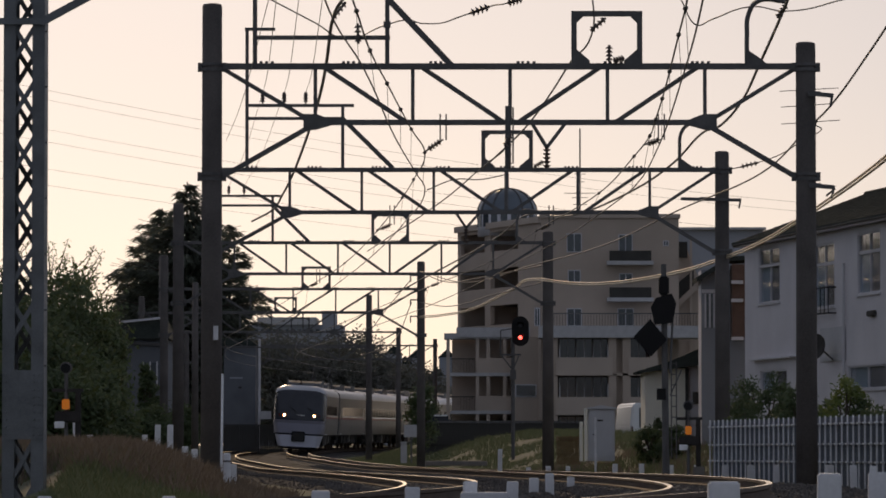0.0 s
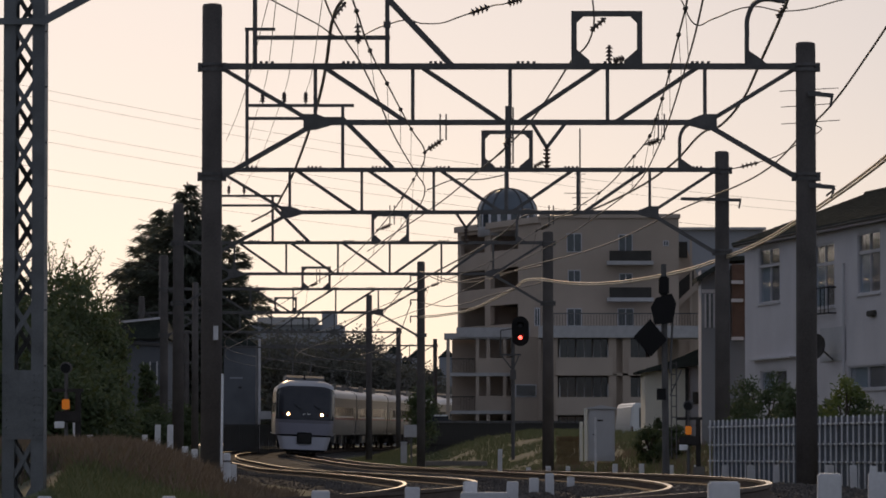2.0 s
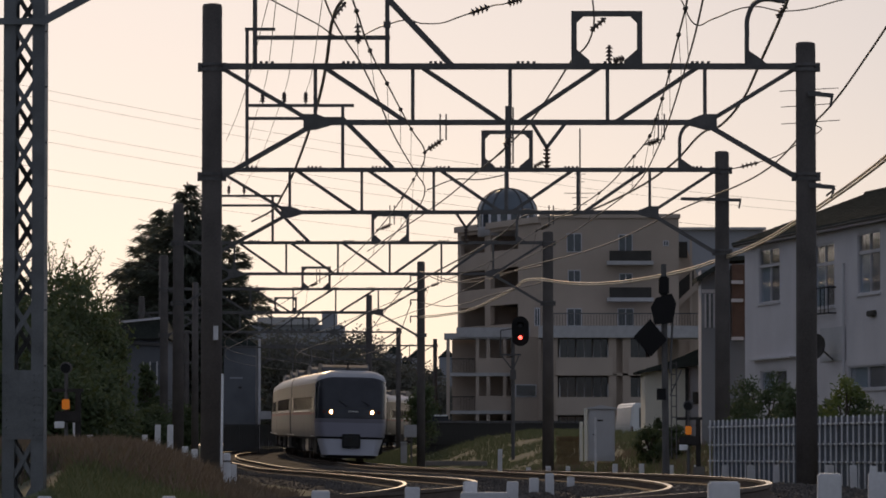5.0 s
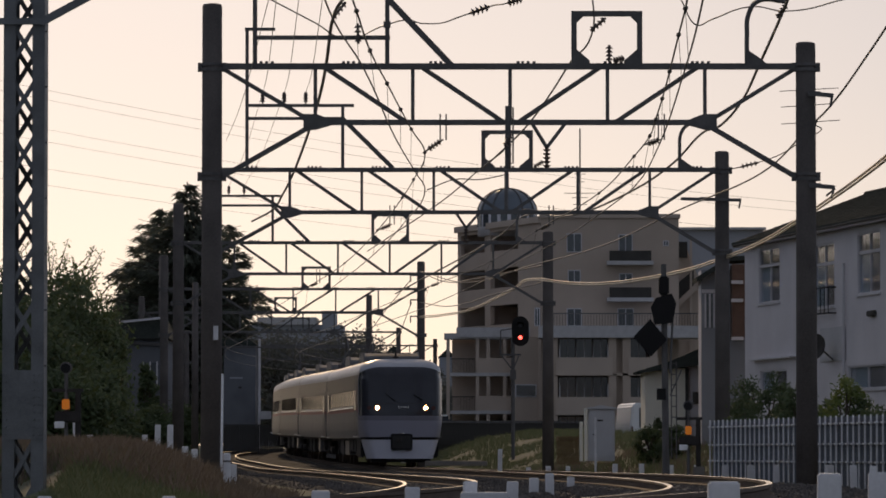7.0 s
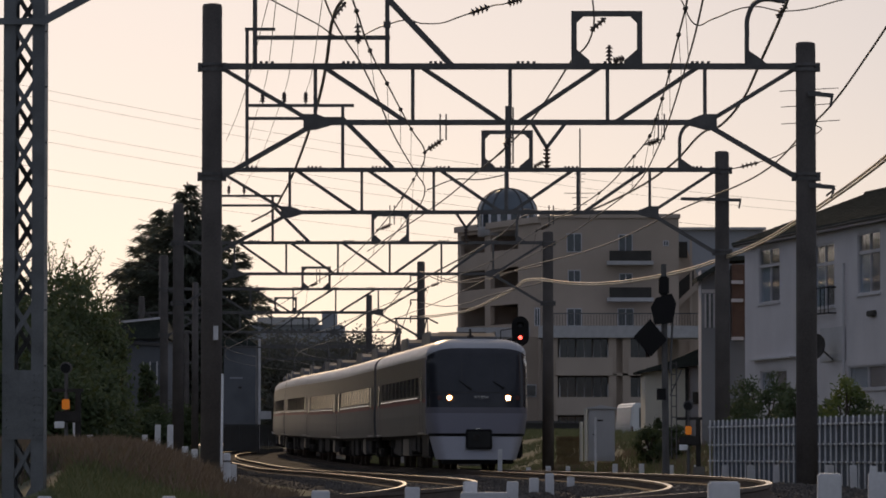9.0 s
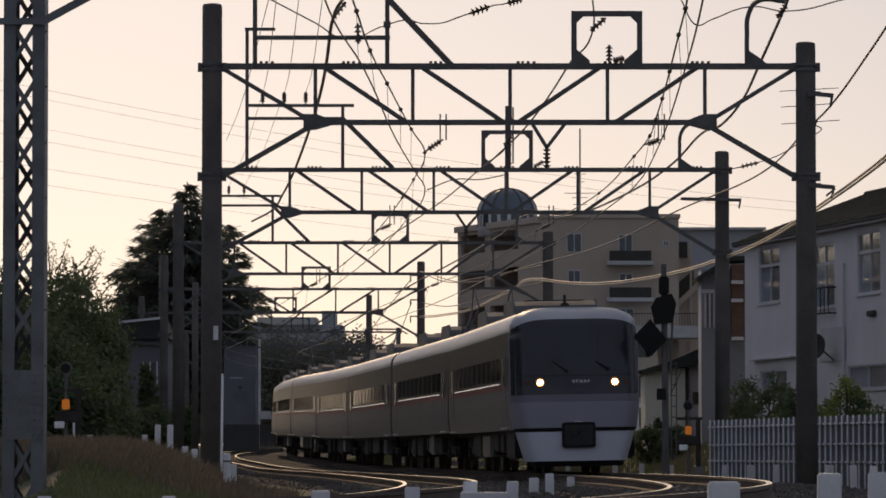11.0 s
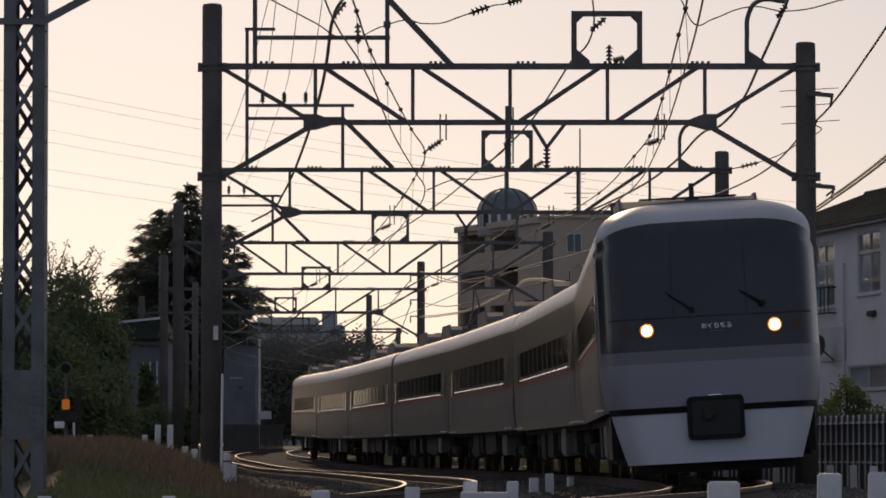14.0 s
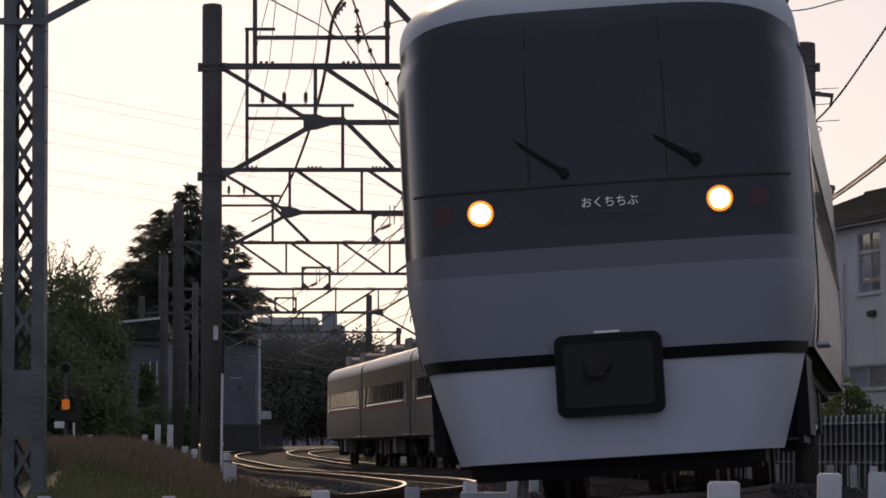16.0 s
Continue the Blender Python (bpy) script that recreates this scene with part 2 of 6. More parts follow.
LINE_Z = spline([-40, 30, 50, 77, 91, 124, 151, 164, 191, 218, 245, 300, 400], [0.16, 0.155, 0.09, 0.035, 0.01, -0.02, -0.03, -0.01, 0.15, 0.3, 0.47, 0.75, 1.1])
CANT = spline([-40, 30, 50, 71, 84, 92, 110, 124, 158, 191, 218, 245, 330, 400], [3.0, 3.2, 3.6, 2.9, 2.4, 2.0, 0.8, 0.0, -0.1, -1.3, -2.0, -2.8, -3.0, -3.0])


def line(y, off=0.0):
    """A point of the train's track (off: metres to the side, to the right as the camera sees it) and its heading away from the camera."""
    dx = (LINE_X(y + 0.5) - LINE_X(y - 0.5))
    n = math.hypot(dx, 1)
    return Vector((LINE_X(y) + off / n, y - off * dx / n, LINE_Z(y))), math.atan2(dx, 1)


# arc length along the line, measured from the camera outwards
LY = np.arange(-40, 400, 0.5)
LS = np.concatenate([[0], np.cumsum([(line(b)[0] - line(a)[0]).length for a, b in zip(LY, LY[1:])])])


def y_at(s):
    return float(np.interp(s, LS, LY))


def s_at(y):
    return float(np.interp(y, LY, LS))


TRACK2 = -3.78       # the other track, to the left


def ground_h(x, y):
    """Height of the soil: the formation, the grass banks and the far flat."""
    c = LINE_X(min(max(y, -40), 400))
    z = LINE_Z(min(max(y, -40), 400)) - 0.42
    r, l = x - (c + 2.3), (c + TRACK2 - 2.2) - x
    sm = lambda a, b, v: (lambda t: t * t * (3 - 2 * t))(min(max((v - a) / (b - a), 0), 1))
    if r > 0:
        z += 1.5 * sm(0.3, 7.0, r) * sm(92, 120, y)
    if l > 0:
        z += 0.8 * sm(0.2, 2.6, l) * sm(54, 65, y) * (1 - sm(70, 84, y)) * max(sm(-5.5, -4.9, x), sm(61, 63, y)) + 0.35 * sm(0.5, 4, l) * sm(80, 100, y)
    z -= 0.5 * (1 - sm(5, 40, y))
    return z + 0.05 * noise.noise(Vector((x * 0.8, y * 0.4, 0)))


# ---- ground ----
def build_ground():
    xs = [-1500, -600, -250, -120, -70, -45] + list(np.arange(-32, 34, 1.0)) + [45, 70, 120, 250, 600, 1500]
    ys = [-300, -120, -60, -20] + list(np.arange(0, 260, 2.0)) + list(np.arange(260, 400, 10.0)) + [450, 600, 900, 1500, 3000, 4500]
    bm = bmesh.new()
    g = [[bm.verts.new((x, y, ground_h(x, y))) for x in xs] for y in ys]
    for a, b in zip(g, g[1:]):
        for k in range(len(xs) - 1):
            bm.faces.new((a[k], a[k + 1], b[k + 1], b[k]))
    tagged(part("ground", bm, M_SOIL, smooth=True), "soil with patchy spring grass beside the railway", "ground", kind="structure")
    for off, dz in ((0.0, 0.0), (TRACK2, -0.08)):
        bm = bmesh.new()
        rows = []
        for y in np.arange(12, 330, 1.0):
            p, a = line(y, off)
            k = math.tan(radians(CANT(y)))
            rows.append([bm.verts.new((p.x + u * math.cos(a), p.y - u * math.sin(a), p.z + dz + h + u * k + 0.015 * noise.noise(Vector((u * 3, y, off)))))
                         for u, h in ((-2.4, -0.62), (-1.65, -0.19), (-0.9, -0.17), (-0.4, -0.19), (0, -0.18), (0.4, -0.19), (0.9, -0.17), (1.65, -0.19), (2.4, -0.62))])
        for a, b in zip(rows, rows[1:]):
            for i in range(8):
                bm.faces.new((a[i], a[i + 1], b[i + 1], b[i]))
        tagged(part("ballast_bed", bm, M_BALL, smooth=True), "grey-brown crushed stone ballast under the rails", "ballast", "ballast beds", "structure")


def build_track(off, dz, label):
    tr = thing("railway_track", label, "railway track", "railway tracks", "structure")
    prof = [(-0.0325, 0), (0.0325, 0), (0.0325, -0.035), (0.009, -0.05), (0.009, -0.125), (0.06, -0.14), (0.06, -0.153), (-0.06, -0.153), (-0.06, -0.14), (-0.009, -0.125), (-0.009, -0.05), (-0.0325, -0.035)]
    for side in (-0.5665, 0.5665):
        bm = bmesh.new()
        rows = []
        for y in np.arange(14, 330, 1.0):
            p, a = line(y, off)
            k = math.tan(radians(CANT(y)))
            rows.append([bm.verts.new((p.x + (side + u) * math.cos(a), p.y - (side + u) * math.sin(a), p.z + dz + h + (side + u) * k)) for u, h in prof])
        for a, b in zip(rows, rows[1:]):
            for i in range(len(prof)):
                f = bm.faces.new((a[i], b[i], b[(i + 1) % len(prof)], a[(i + 1) % len(prof)]))
                f.material_index = 0 if i == 0 else 1
        bmesh.ops.recalc_face_normals(bm, faces=bm.faces)
        part("rail", bm, M_RAIL, tr, "steel rail with polished running surface").data.materials.append(M_RUST)
    me = None
    for y in np.arange(40, 215, 0.66):
        if me is None:
            s = part("sleeper", B((-1.0, -0.11, -0.2), (1.0, 0.11, 0), 0.02), M_SLEEP, tr)
            me = s.data
        else:
            s = new("sleeper", me)
            s.parent = tr
        p, a = line(y, off)
        s.matrix_basis = Matrix.Translation((p.x, p.y, p.z + dz - 0.155)) @ pose(0, 0, 0, 0, -CANT(y), -math.degrees(a))


# ---- train ----
CAR, HALF = 20.0, 1.4


def side_x(z):
    """Half width of a car at the height z."""
    if z < 1.5:
        return HALF - 0.10 * ((1.5 - z) / 0.6) ** 2 * 0.5
    if z < 2.75:
        return HALF - 0.015 * (z - 1.5)
    if z < 3.0:
        return HALF - 0.02
    t = min((z - 3.0) / 0.63, 1)
    return (HALF - 0.02) * (max(1 - t ** 3.5, 0)) ** 0.4


ROOF_TOP = 3.63
SECT = [(side_x(z), z) for z in (0.95, 1.2, 1.5, 1.9, 2.4, 2.75, 3.0, 3.15, 3.27, 3.36, 3.43, 3.5, 3.55, 3.59, 3.613, 3.624)] + [(0.0, 3.63)]


def shell(y0, y1, lo, hi, grow=0.0, sides=(-1, 1)):
    """The strip of a car's skin between the heights lo and hi, both sides, from y0 to y1."""
    zs = sorted({lo, hi, *[z for _, z in SECT if lo < z < hi]})
    bm = bmesh.new()
    for s in sides:
        a = [bm.verts.new((s * (side_x(z) + grow), y0, z)) for z in zs]
        b = [bm.verts.new((s * (side_x(z) + grow), y1, z)) for z in zs]
        for i in range(len(zs) - 1):
            bm.faces.new((a[i], a[i + 1], b[i + 1], b[i]) if s > 0 else (b[i], b[i + 1], a[i + 1], a[i]))
    return bm


def car_shell(bm, y0, y1):
    prof = [(-x, z) for x, z in SECT] + [(x, z) for x, z in SECT[::-1][1:]]
    return prism(bm, prof, y0, y1)


def bogie(car, yc):
    bg = part("bogie", B((-0.98, yc - 1.45, 0.42), (-0.86, yc + 1.45, 0.62), 0.03), M_UNDER, car, "grimy steel bogie")
    bm = bmesh.new()
    box(bm, (0.86, yc - 1.45, 0.42), (0.98, yc + 1.45, 0.62), 0.03)
    box(bm, (-0.9, yc - 0.2, 0.4), (0.9, yc + 0.2, 0.66))
    for s in (-1, 1):
        for k in (-1.05, 1.05):
            box(bm, (s * 0.92 - 0.12, yc + k - 0.17, 0.33), (s * 0.92 + 0.12, yc + k + 0.17, 0.6), 0.03)
        rod(bm, (s * 1.0, yc - 0.3, 0.62), (s * 1.0, yc - 0.3, 0.92), 0.11)
        rod(bm, (s * 1.0, yc + 0.3, 0.62), (s * 1.0, yc + 0.3, 0.92), 0.11)
    part("bogie_frame", bm, M_UNDER, bg)
    for k in (-1.05, 1.05):
        for s in (-1, 1):
            bm = bmesh.new()
            rod(bm, (s * 0.50, yc + k, 0.43), (s * 0.61, yc + k, 0.43), 0.43, seg=24)
            rod(bm, (s * 0.46, yc + k, 0.43), (s * 0.50, yc + k, 0.43), 0.455, seg=24)
            part("wheel", bm, M_RUST, bg, "worn steel wheel")


def box_row(car, y0, y1, seed):
    """Equipment boxes and tanks under the floor."""
    rnd = random.Random(seed)
    y = y0
    while y < y1 - 0.5:
        n = min(rnd.uniform(0.5, 2.4), y1 - y)
        for s in (-1, 1):
            lo = rnd.uniform(0.34, 0.5)
            pale = rnd.random() < 0.22
            x0, x1 = sorted((s * 0.45, s * rnd.uniform(1.12, 1.24)))
            part("underfloor_box", B((x0, y, lo), (x1, y + n - 0.1, 0.95), 0.03), M_BODY if pale else M_UNDER, car,
                 "pale painted equipment box" if pale else "")
        y += n + rnd.uniform(0.1, 0.6)


def roof_unit(car, y0, y1, h=0.22, w=0.85):
    bm = prism(bmesh.new(), [(y0, ROOF_TOP - 0.1), (y1, ROOF_TOP - 0.1), (y1 - 0.08, ROOF_TOP + h * 0.5), (y1 - 0.4, ROOF_TOP + h), (y0 + 0.4, ROOF_TOP + h), (y0 + 0.08, ROOF_TOP + h * 0.5)], -w, w)
    bm.transform(pose(0, 0, 0, 0, 0, 90))
    bmesh.ops.bevel(bm, geom=list(bm.edges), offset=0.04, segments=2, affect="EDGES")
    u = part("air_conditioner", bm, M_UNIT, car, "dark grey rooftop air-conditioning unit")
    bm = bmesh.new()
    for k in range(6):
        y = y0 + (k + 0.5) * (y1 - y0) / 6
        box(bm, (-w * 0.7, y - 0.05, ROOF_TOP + h), (w * 0.7, y + 0.05, ROOF_TOP + h + 0.02))
    part("grille", bm, M_UNDER, u)


def pantograph(car, y):
    p = part("pantograph", B((-0.75, y - 0.8, ROOF_TOP + 0.12), (0.75, y - 0.72, ROOF_TOP + 0.18)), M_STEEL, car, "raised pantograph with carbon strips")
    bm = bmesh.new()
    box(bm, (-0.75, y + 0.72, ROOF_TOP + 0.12), (0.75, y + 0.8, ROOF_TOP + 0.18))
    for s in (-0.7, 0.7):
        box(bm, (s - 0.03, y - 0.8, ROOF_TOP + 0.12), (s + 0.03, y + 0.8, ROOF_TOP + 0.17))
        for k in (-0.7, 0.7):
            rod(bm, (s, y + k, ROOF_TOP - 0.15), (s, y + k, ROOF_TOP + 0.13), 0.06)
    part("base_frame", bm, M_STEEL, p)
    for s in (-1, 1):
        bm = bmesh.new()
        for k in (-1, 1):
            beam(bm, (s * 0.6, y + k * 0.7, ROOF_TOP + 0.18), (s * 0.45, y + k * 1.0, ROOF_TOP + 0.62), 0.045)
            beam(bm, (s * 0.45, y + k * 1.0, ROOF_TOP + 0.62), (s * 0.5, y + k * 0.14, ROOF_TOP + 1.16), 0.035)
        part("arm", bm, M_STEEL, p)
    bm = bmesh.new()
    for k in (-0.14, 0.14):
        beam(bm, (-0.55, y + k, ROOF_TOP + 1.18), (0.55, y + k, ROOF_TOP + 1.18), 0.05)
        for s in (-1, 1):
            beam(bm, (s * 0.55, y + k, ROOF_TOP + 1.18), (s * 0.86, y + k, ROOF_TOP + 1.02), 0.03)
    part("collector_strip", bm, M_STEEL, p)


SEAT = {}


def seat_row(car, y):
    """Pairs of high-backed seats either side of the aisle."""
    for s in (-1, 1):
        if "m" not in SEAT:
            bm = box(bmesh.new(), (-0.48, -0.06, 0.38), (0.48, 0.09, 1.02), 0.05)
            box(bm, (-0.48, -0.5, 0.30), (0.48, -0.04, 0.46), 0.05)
            SEAT["m"] = part("seat_pair", bm, M_SEAT, car, "dark moquette seat pair").data
            o = bpy.data.objects["seat_pair"]
        else:
            o = new("seat_pair", SEAT["m"])
            o.parent = car
        o.location = (s * 0.80, y, 1.08)


def middle_car(car, y0, y1, seed, panto=False):
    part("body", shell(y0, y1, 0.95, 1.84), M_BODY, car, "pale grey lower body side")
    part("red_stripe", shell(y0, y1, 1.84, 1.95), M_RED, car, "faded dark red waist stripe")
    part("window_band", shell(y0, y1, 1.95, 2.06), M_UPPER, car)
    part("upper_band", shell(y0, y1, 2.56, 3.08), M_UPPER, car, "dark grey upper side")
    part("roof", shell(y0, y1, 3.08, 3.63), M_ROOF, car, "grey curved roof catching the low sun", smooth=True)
    for a, b in ((y0, y0 + 0.06), (y1 - 0.06, y1)):
        part("end_wall", car_shell(bmesh.new(), a + 0.002, b - 0.002), M_BODY, car)
    part("floor", B((-1.3, y0 + 0.07, 0.96), (1.3, y1 - 0.07, 1.08)), M_UNDER, car)
    part("ceiling", B((-1.3, y0 + 0.07, 2.95), (1.3, y1 - 0.07, 3.0)), M_BODY, car)
    n = 10
    step = (y1 - y0 - 4.6) / n
    w0 = y0 + 2.3
    for s in (-1, 1):
        # panes with slim pillars between them, solid ends by the doors
        for a, b in [(y0, w0 + 0.09), (w0 + n * step - 0.09, y1)] + [(w0 + k * step - 0.09, w0 + k * step + 0.09) for k in range(1, n)]:
            part("window_pillar", shell(a, b, 2.06, 2.56, 0.0, (s,)), M_UPPER, car)
        for k in range(n):
            a = w0 + k * step
            w = part("window", shell(a + 0.09, a + step - 0.09, 2.06, 2.56, -0.012, (s,)), M_CARGLASS, car, "tinted carriage window")
            ledge = [(s * 1.385, 1.968), (s * 1.42, 1.97), (s * 1.404, 2.0), (s * 1.385, 2.0)]
            part("sill", prism(bmesh.new(), ledge, a + 0.12, a + step - 0.12), M_SILL, w, "bright sloping metal sill strip")
    for k in range(n):
        seat_row(car, w0 + (k + 0.5) * step)
    for yd in (y0 + 1.35, y1 - 1.35):
        for s in ((-1,), (1,)):
            d = part("door", shell(yd - 0.42, yd + 0.42, 1.02, 2.72, 0.010, s), M_BODY, car, "single-leaf passenger door")
            part("door_window", shell(yd - 0.25, yd + 0.25, 1.9, 2.55, 0.016, s), M_GLASSD, d)
            part("door_seal", shell(yd - 0.48, yd - 0.43, 1.0, 2.78, 0.012, s), M_RUBBER, d)
            part("door_seal", shell(yd + 0.43, yd + 0.48, 1.0, 2.78, 0.012, s), M_RUBBER, d)
            x0, x1 = sorted((s[0] * 1.35, s[0] * 1.46))
            part("door_step", B((x0, yd - 0.44, 0.985), (x1, yd + 0.44, 1.012), 0.006), M_FENCE, d, "bright metal door step")
    for yc in (-6.9, 6.9):
        bogie(car, yc)
    box_row(car, -5.1, 5.1, seed)
    part("underframe", B((-1.2, y0 + 0.1, 0.86), (1.2, y1 - 0.1, 0.955)), M_UNDER, car)
    roof_unit(car, -5.6, -2.6, 0.24, 0.95)
    roof_unit(car, 2.2, 5.2, 0.24, 0.95)
    bm = bmesh.new()
    for s in (-0.95, 0.95):
        rod(bm, (s, y0 + 0.6, 3.53), (s, y1 - 0.6, 3.53), 0.03)
    part("roof_conduit", bm, M_UNDER, car)
    if panto:
        pantograph(car, 7.3)


def screen_top(u):
    """Upper edge of the windscreen: an arch that falls at the corners."""
    return 3.33 - 0.22 * abs(u) ** 5


def nose_point(u, z, out=0.0):
    """The skin of the cab: u from -1 to 1 across, z up; y is forwards."""
    if z > 3.0:
        t = min((z - 3.0) / (ROOF_TOP - 3.0), 1)
        hw = side_x(min(z, 3.6299))
        back = -0.168 - 0.84 * t ** 2.6
    else:
        hw = HALF + 0.01 if z > 1.55 else HALF + 0.01 - 0.105 * ((1.55 - z) / 0.6) ** 1.7 if z > 0.95 else HALF - 0.095 - 0.19 * ((0.95 - z) / 0.68) ** 1.1
        back = -0.12 * max(z - 1.75, 0) ** 1.3 - (0.03 if z < 0.95 else 0)
    a = abs(u)
    x = math.copysign(hw * a ** 0.92, u)
    fall = 1.0 if z < 3.0 else 1 - min((z - 3.0) / (ROOF_TOP - 3.0), 1) ** 1.5
    y = back - (0.16 * a ** 2 + 0.62 * max(0, (a - 0.72) / 0.28) ** 3) * fall
    return (x + math.copysign(out, u) * a, y + out, z)


def nose(z0, z1, u0=-1.0, u1=1.0, out=0.0, nz=6, nu=36):
    bm = bmesh.new()
    lo, hi = z0 if callable(z0) else lambda u: z0, z1 if callable(z1) else lambda u: z1
    us = [u0 + (u1 - u0) * i / nu for i in range(nu + 1)]
    g = [[bm.verts.new(nose_point(u, lo(u) + (hi(u) - lo(u)) * j / nz, out)) for u in us] for j in range(nz + 1)]
    for a, b in zip(g, g[1:]):
        for i in range(nu):
            bm.faces.new((a[i], a[i + 1], b[i + 1], b[i]))
    bmesh.ops.recalc_face_normals(bm, faces=bm.faces)
    return bm


def cab(car, yf):
    """The driving end; its foremost point is at y = yf."""
    holder = []

    def put(name, bm, m, label="", smooth=True, parent=None):
        bmesh.ops.translate(bm, verts=bm.verts, vec=(0, yf, 0))
        o = part(name, bm, m, parent or car, label, smooth)
        holder.append(o)
        return o
    put("upper_band", nose(1.54, 1.70, nz=3), M_BAND, "darker band under the windscreen")
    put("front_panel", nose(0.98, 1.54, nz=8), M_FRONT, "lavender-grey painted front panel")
    put("windscreen", nose(1.70, screen_top, -0.985, 0.985, nz=18), M_GLASSD, "large dark wraparound windscreen")
    for s in (-1, 1):
        put("pillar", nose(1.70, screen_top, s * 0.985, s * 1.0, nz=16, nu=4), M_FRONT, "pale corner pillar beside the windscreen")
    for u in (-0.30, 0.30):
        put("windscreen_seam", nose(2.14, 3.22, u - 0.003, u + 0.003, 0.003, 10, 1), M_RUBBER, "thin dark windscreen joint")
    put("glass_edge", nose(2.10, 2.118, -0.9, 0.9, 0.004, 1), M_RUBBER, "seam under the upper windscreen")
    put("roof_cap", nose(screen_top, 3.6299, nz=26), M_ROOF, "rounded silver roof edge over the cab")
    for s in (-1, 1):
        bm = bmesh.new()
        zs = [0.95 + 0.05 * k for k in range(54)]
        edge = [(bm.verts.new(nose_point(s, z)), bm.verts.new((s * side_x(z), -0.95, z))) for z in zs]
        for (a, b), (c, e) in zip(edge, edge[1:]):
            bm.faces.new((a, b, e, c) if s > 0 else (b, a, c, e))
        put("cab_side", bm, M_FRONT, "pale painted cab side")
    put("front_line", nose(0.905, 0.985, out=0.012, nz=1), M_BLACK, "black line across the front")
    put("skirt", nose(0.27, 0.93, out=0.0, nz=6), M_SKIRT, "white painted front skirt")
    def rounded(x0, x1, z0, z1, c):
        """A rectangle's outline with rounded corners."""
        out = []
        for cx, cz, a0 in ((x1 - c, z1 - c, 0), (x0 + c, z1 - c, 90), (x0 + c, z0 + c, 180), (x1 - c, z0 + c, 270)):
            out += [(cx + c * math.cos(radians(a0 + k * 22.5)), cz + c * math.sin(radians(a0 + k * 22.5))) for k in range(5)]
        return out
    cb = put("coupler_cover", prism(bmesh.new(), rounded(-0.36, 0.36, 0.55, 1.10, 0.06), -0.3, 0.07), M_BLACK, "black coupler recess box with rounded corners", False)
    bm = prism(bmesh.new(), rounded(-0.30, 0.30, 0.61, 1.04, 0.04), 0.07, 0.082)
    put("coupler_plate", bm, M_RUBBER, "", False, cb)
    bm = bmesh.new()
    rod(bm, (0.05, 0.06, 0.90), (0.05, 0.12, 0.90), 0.075, 0.055, seg=16)
    box(bm, (0.02, 0.08, 0.80), (0.16, 0.13, 0.97), 0.02)
    put("coupler", bm, M_UNDER, "", False, cb)
    put("hand_bar", B((-0.09, 0.02, 1.105), (0.09, 0.06, 1.12), 0.005), M_SILL, "", False, cb)
    for s in (-1, 1):
        x0, x1 = sorted((s * 1.16, s * 1.30))
        put("side_skirt", B((x0, -3.1, 0.30), (x1, -0.86, 0.96), 0.05), M_BLACK, "black skirt panel behind the cab front", False)
    put("plough", B((-1.0, -0.62, 0.15), (1.0, -0.3, 0.30), 0.03), M_BLACK, "black plough plate below the skirt", False)
    for s in (-1, 1):
        p = Vector(nose_point(s * 0.545, 1.96))
        bm = bmesh.new()
        rod(bm, p - Vector((0, 0.1, 0)), p + Vector((0, 0.02, 0)), 0.11, seg=20)
        h = put("headlight", bm, M_GLASSD, "round headlight in a dark bezel", False)
        bm = bmesh.new()
        rod(bm, p + Vector((0, 0.0, 0)), p + Vector((0, 0.035, 0)), 0.074, 0.062, seg=20)
        put("lamp_lens", bm, M_HEAD, "lit warm white lens", False, h)
        # added glowing ring: the headlight's glare halo as a solid part
        bm = bmesh.new()
        rod(bm, p + Vector((0, 0.0, 0)), p + Vector((0, 0.026, 0)), 0.105, 0.085, seg=24)
        put("halo_ring", bm, M_HALO, "glowing orange ring for the glare around the lens", False, h)
        p = Vector(nose_point(s * 0.74, 1.96))
        bm = bmesh.new()
        rod(bm, p - Vector((0, 0.15, 0)), p + Vector((0, 0.015, 0)), 0.07, seg=18)
        put("tail_light", bm, M_TAIL, "unlit red tail light", False)
    # wipers
    for xp, zp, xt, zt in ((0.23, 2.20, 0.73, 2.56), (-0.67, 2.24, -0.14, 2.56)):
        bm = bmesh.new()
        a, b = Vector((xp, -0.02, zp)), Vector((xt, -0.16, zt))
        beam(bm, a, b, 0.03)
        beam(bm, b + Vector((0, 0.04, -0.42)), b + Vector((0, -0.03, 0.22)), 0.035)
        rod(bm, a - Vector((0, 0.06, 0)), a + Vector((0, 0.03, 0)), 0.035)
        put("wiper", bm, M_BLACK, "black windscreen wiper", False)
    sg = put("destination_sign", nose(1.88, 2.10, -0.25, 0.25, 0.004, 4, 10), M_GLASSD, "dark sign panel behind the glass")
    cu = bpy.data.curves.new("sign_text", "FONT")
    cu.body, cu.size, cu.align_x, cu.align_y, cu.extrude = "おくちちぶ", 0.078, "CENTER", "CENTER", 0.002
    cu.materials.append(M_SIGN)
    tx = new("sign_text", cu)
    tx.parent = sg
    tx.matrix_basis = Matrix.Translation((-0.07, yf + 0.012, 1.98)) @ pose(0, 0, 0, 90, 0, 180)
    bm = bmesh.new()
    box(bm, (-0.17, -0.02, 1.915), (0.03, 0.002, 1.921))
    put("sign_underline", bm, M_BODY, "", False, sg)
    # underside and front bogie guard
    bm = bmesh.new()
    box(bm, (-0.9, -1.6, 0.28), (0.9, -0.5, 0.9), 0.05)
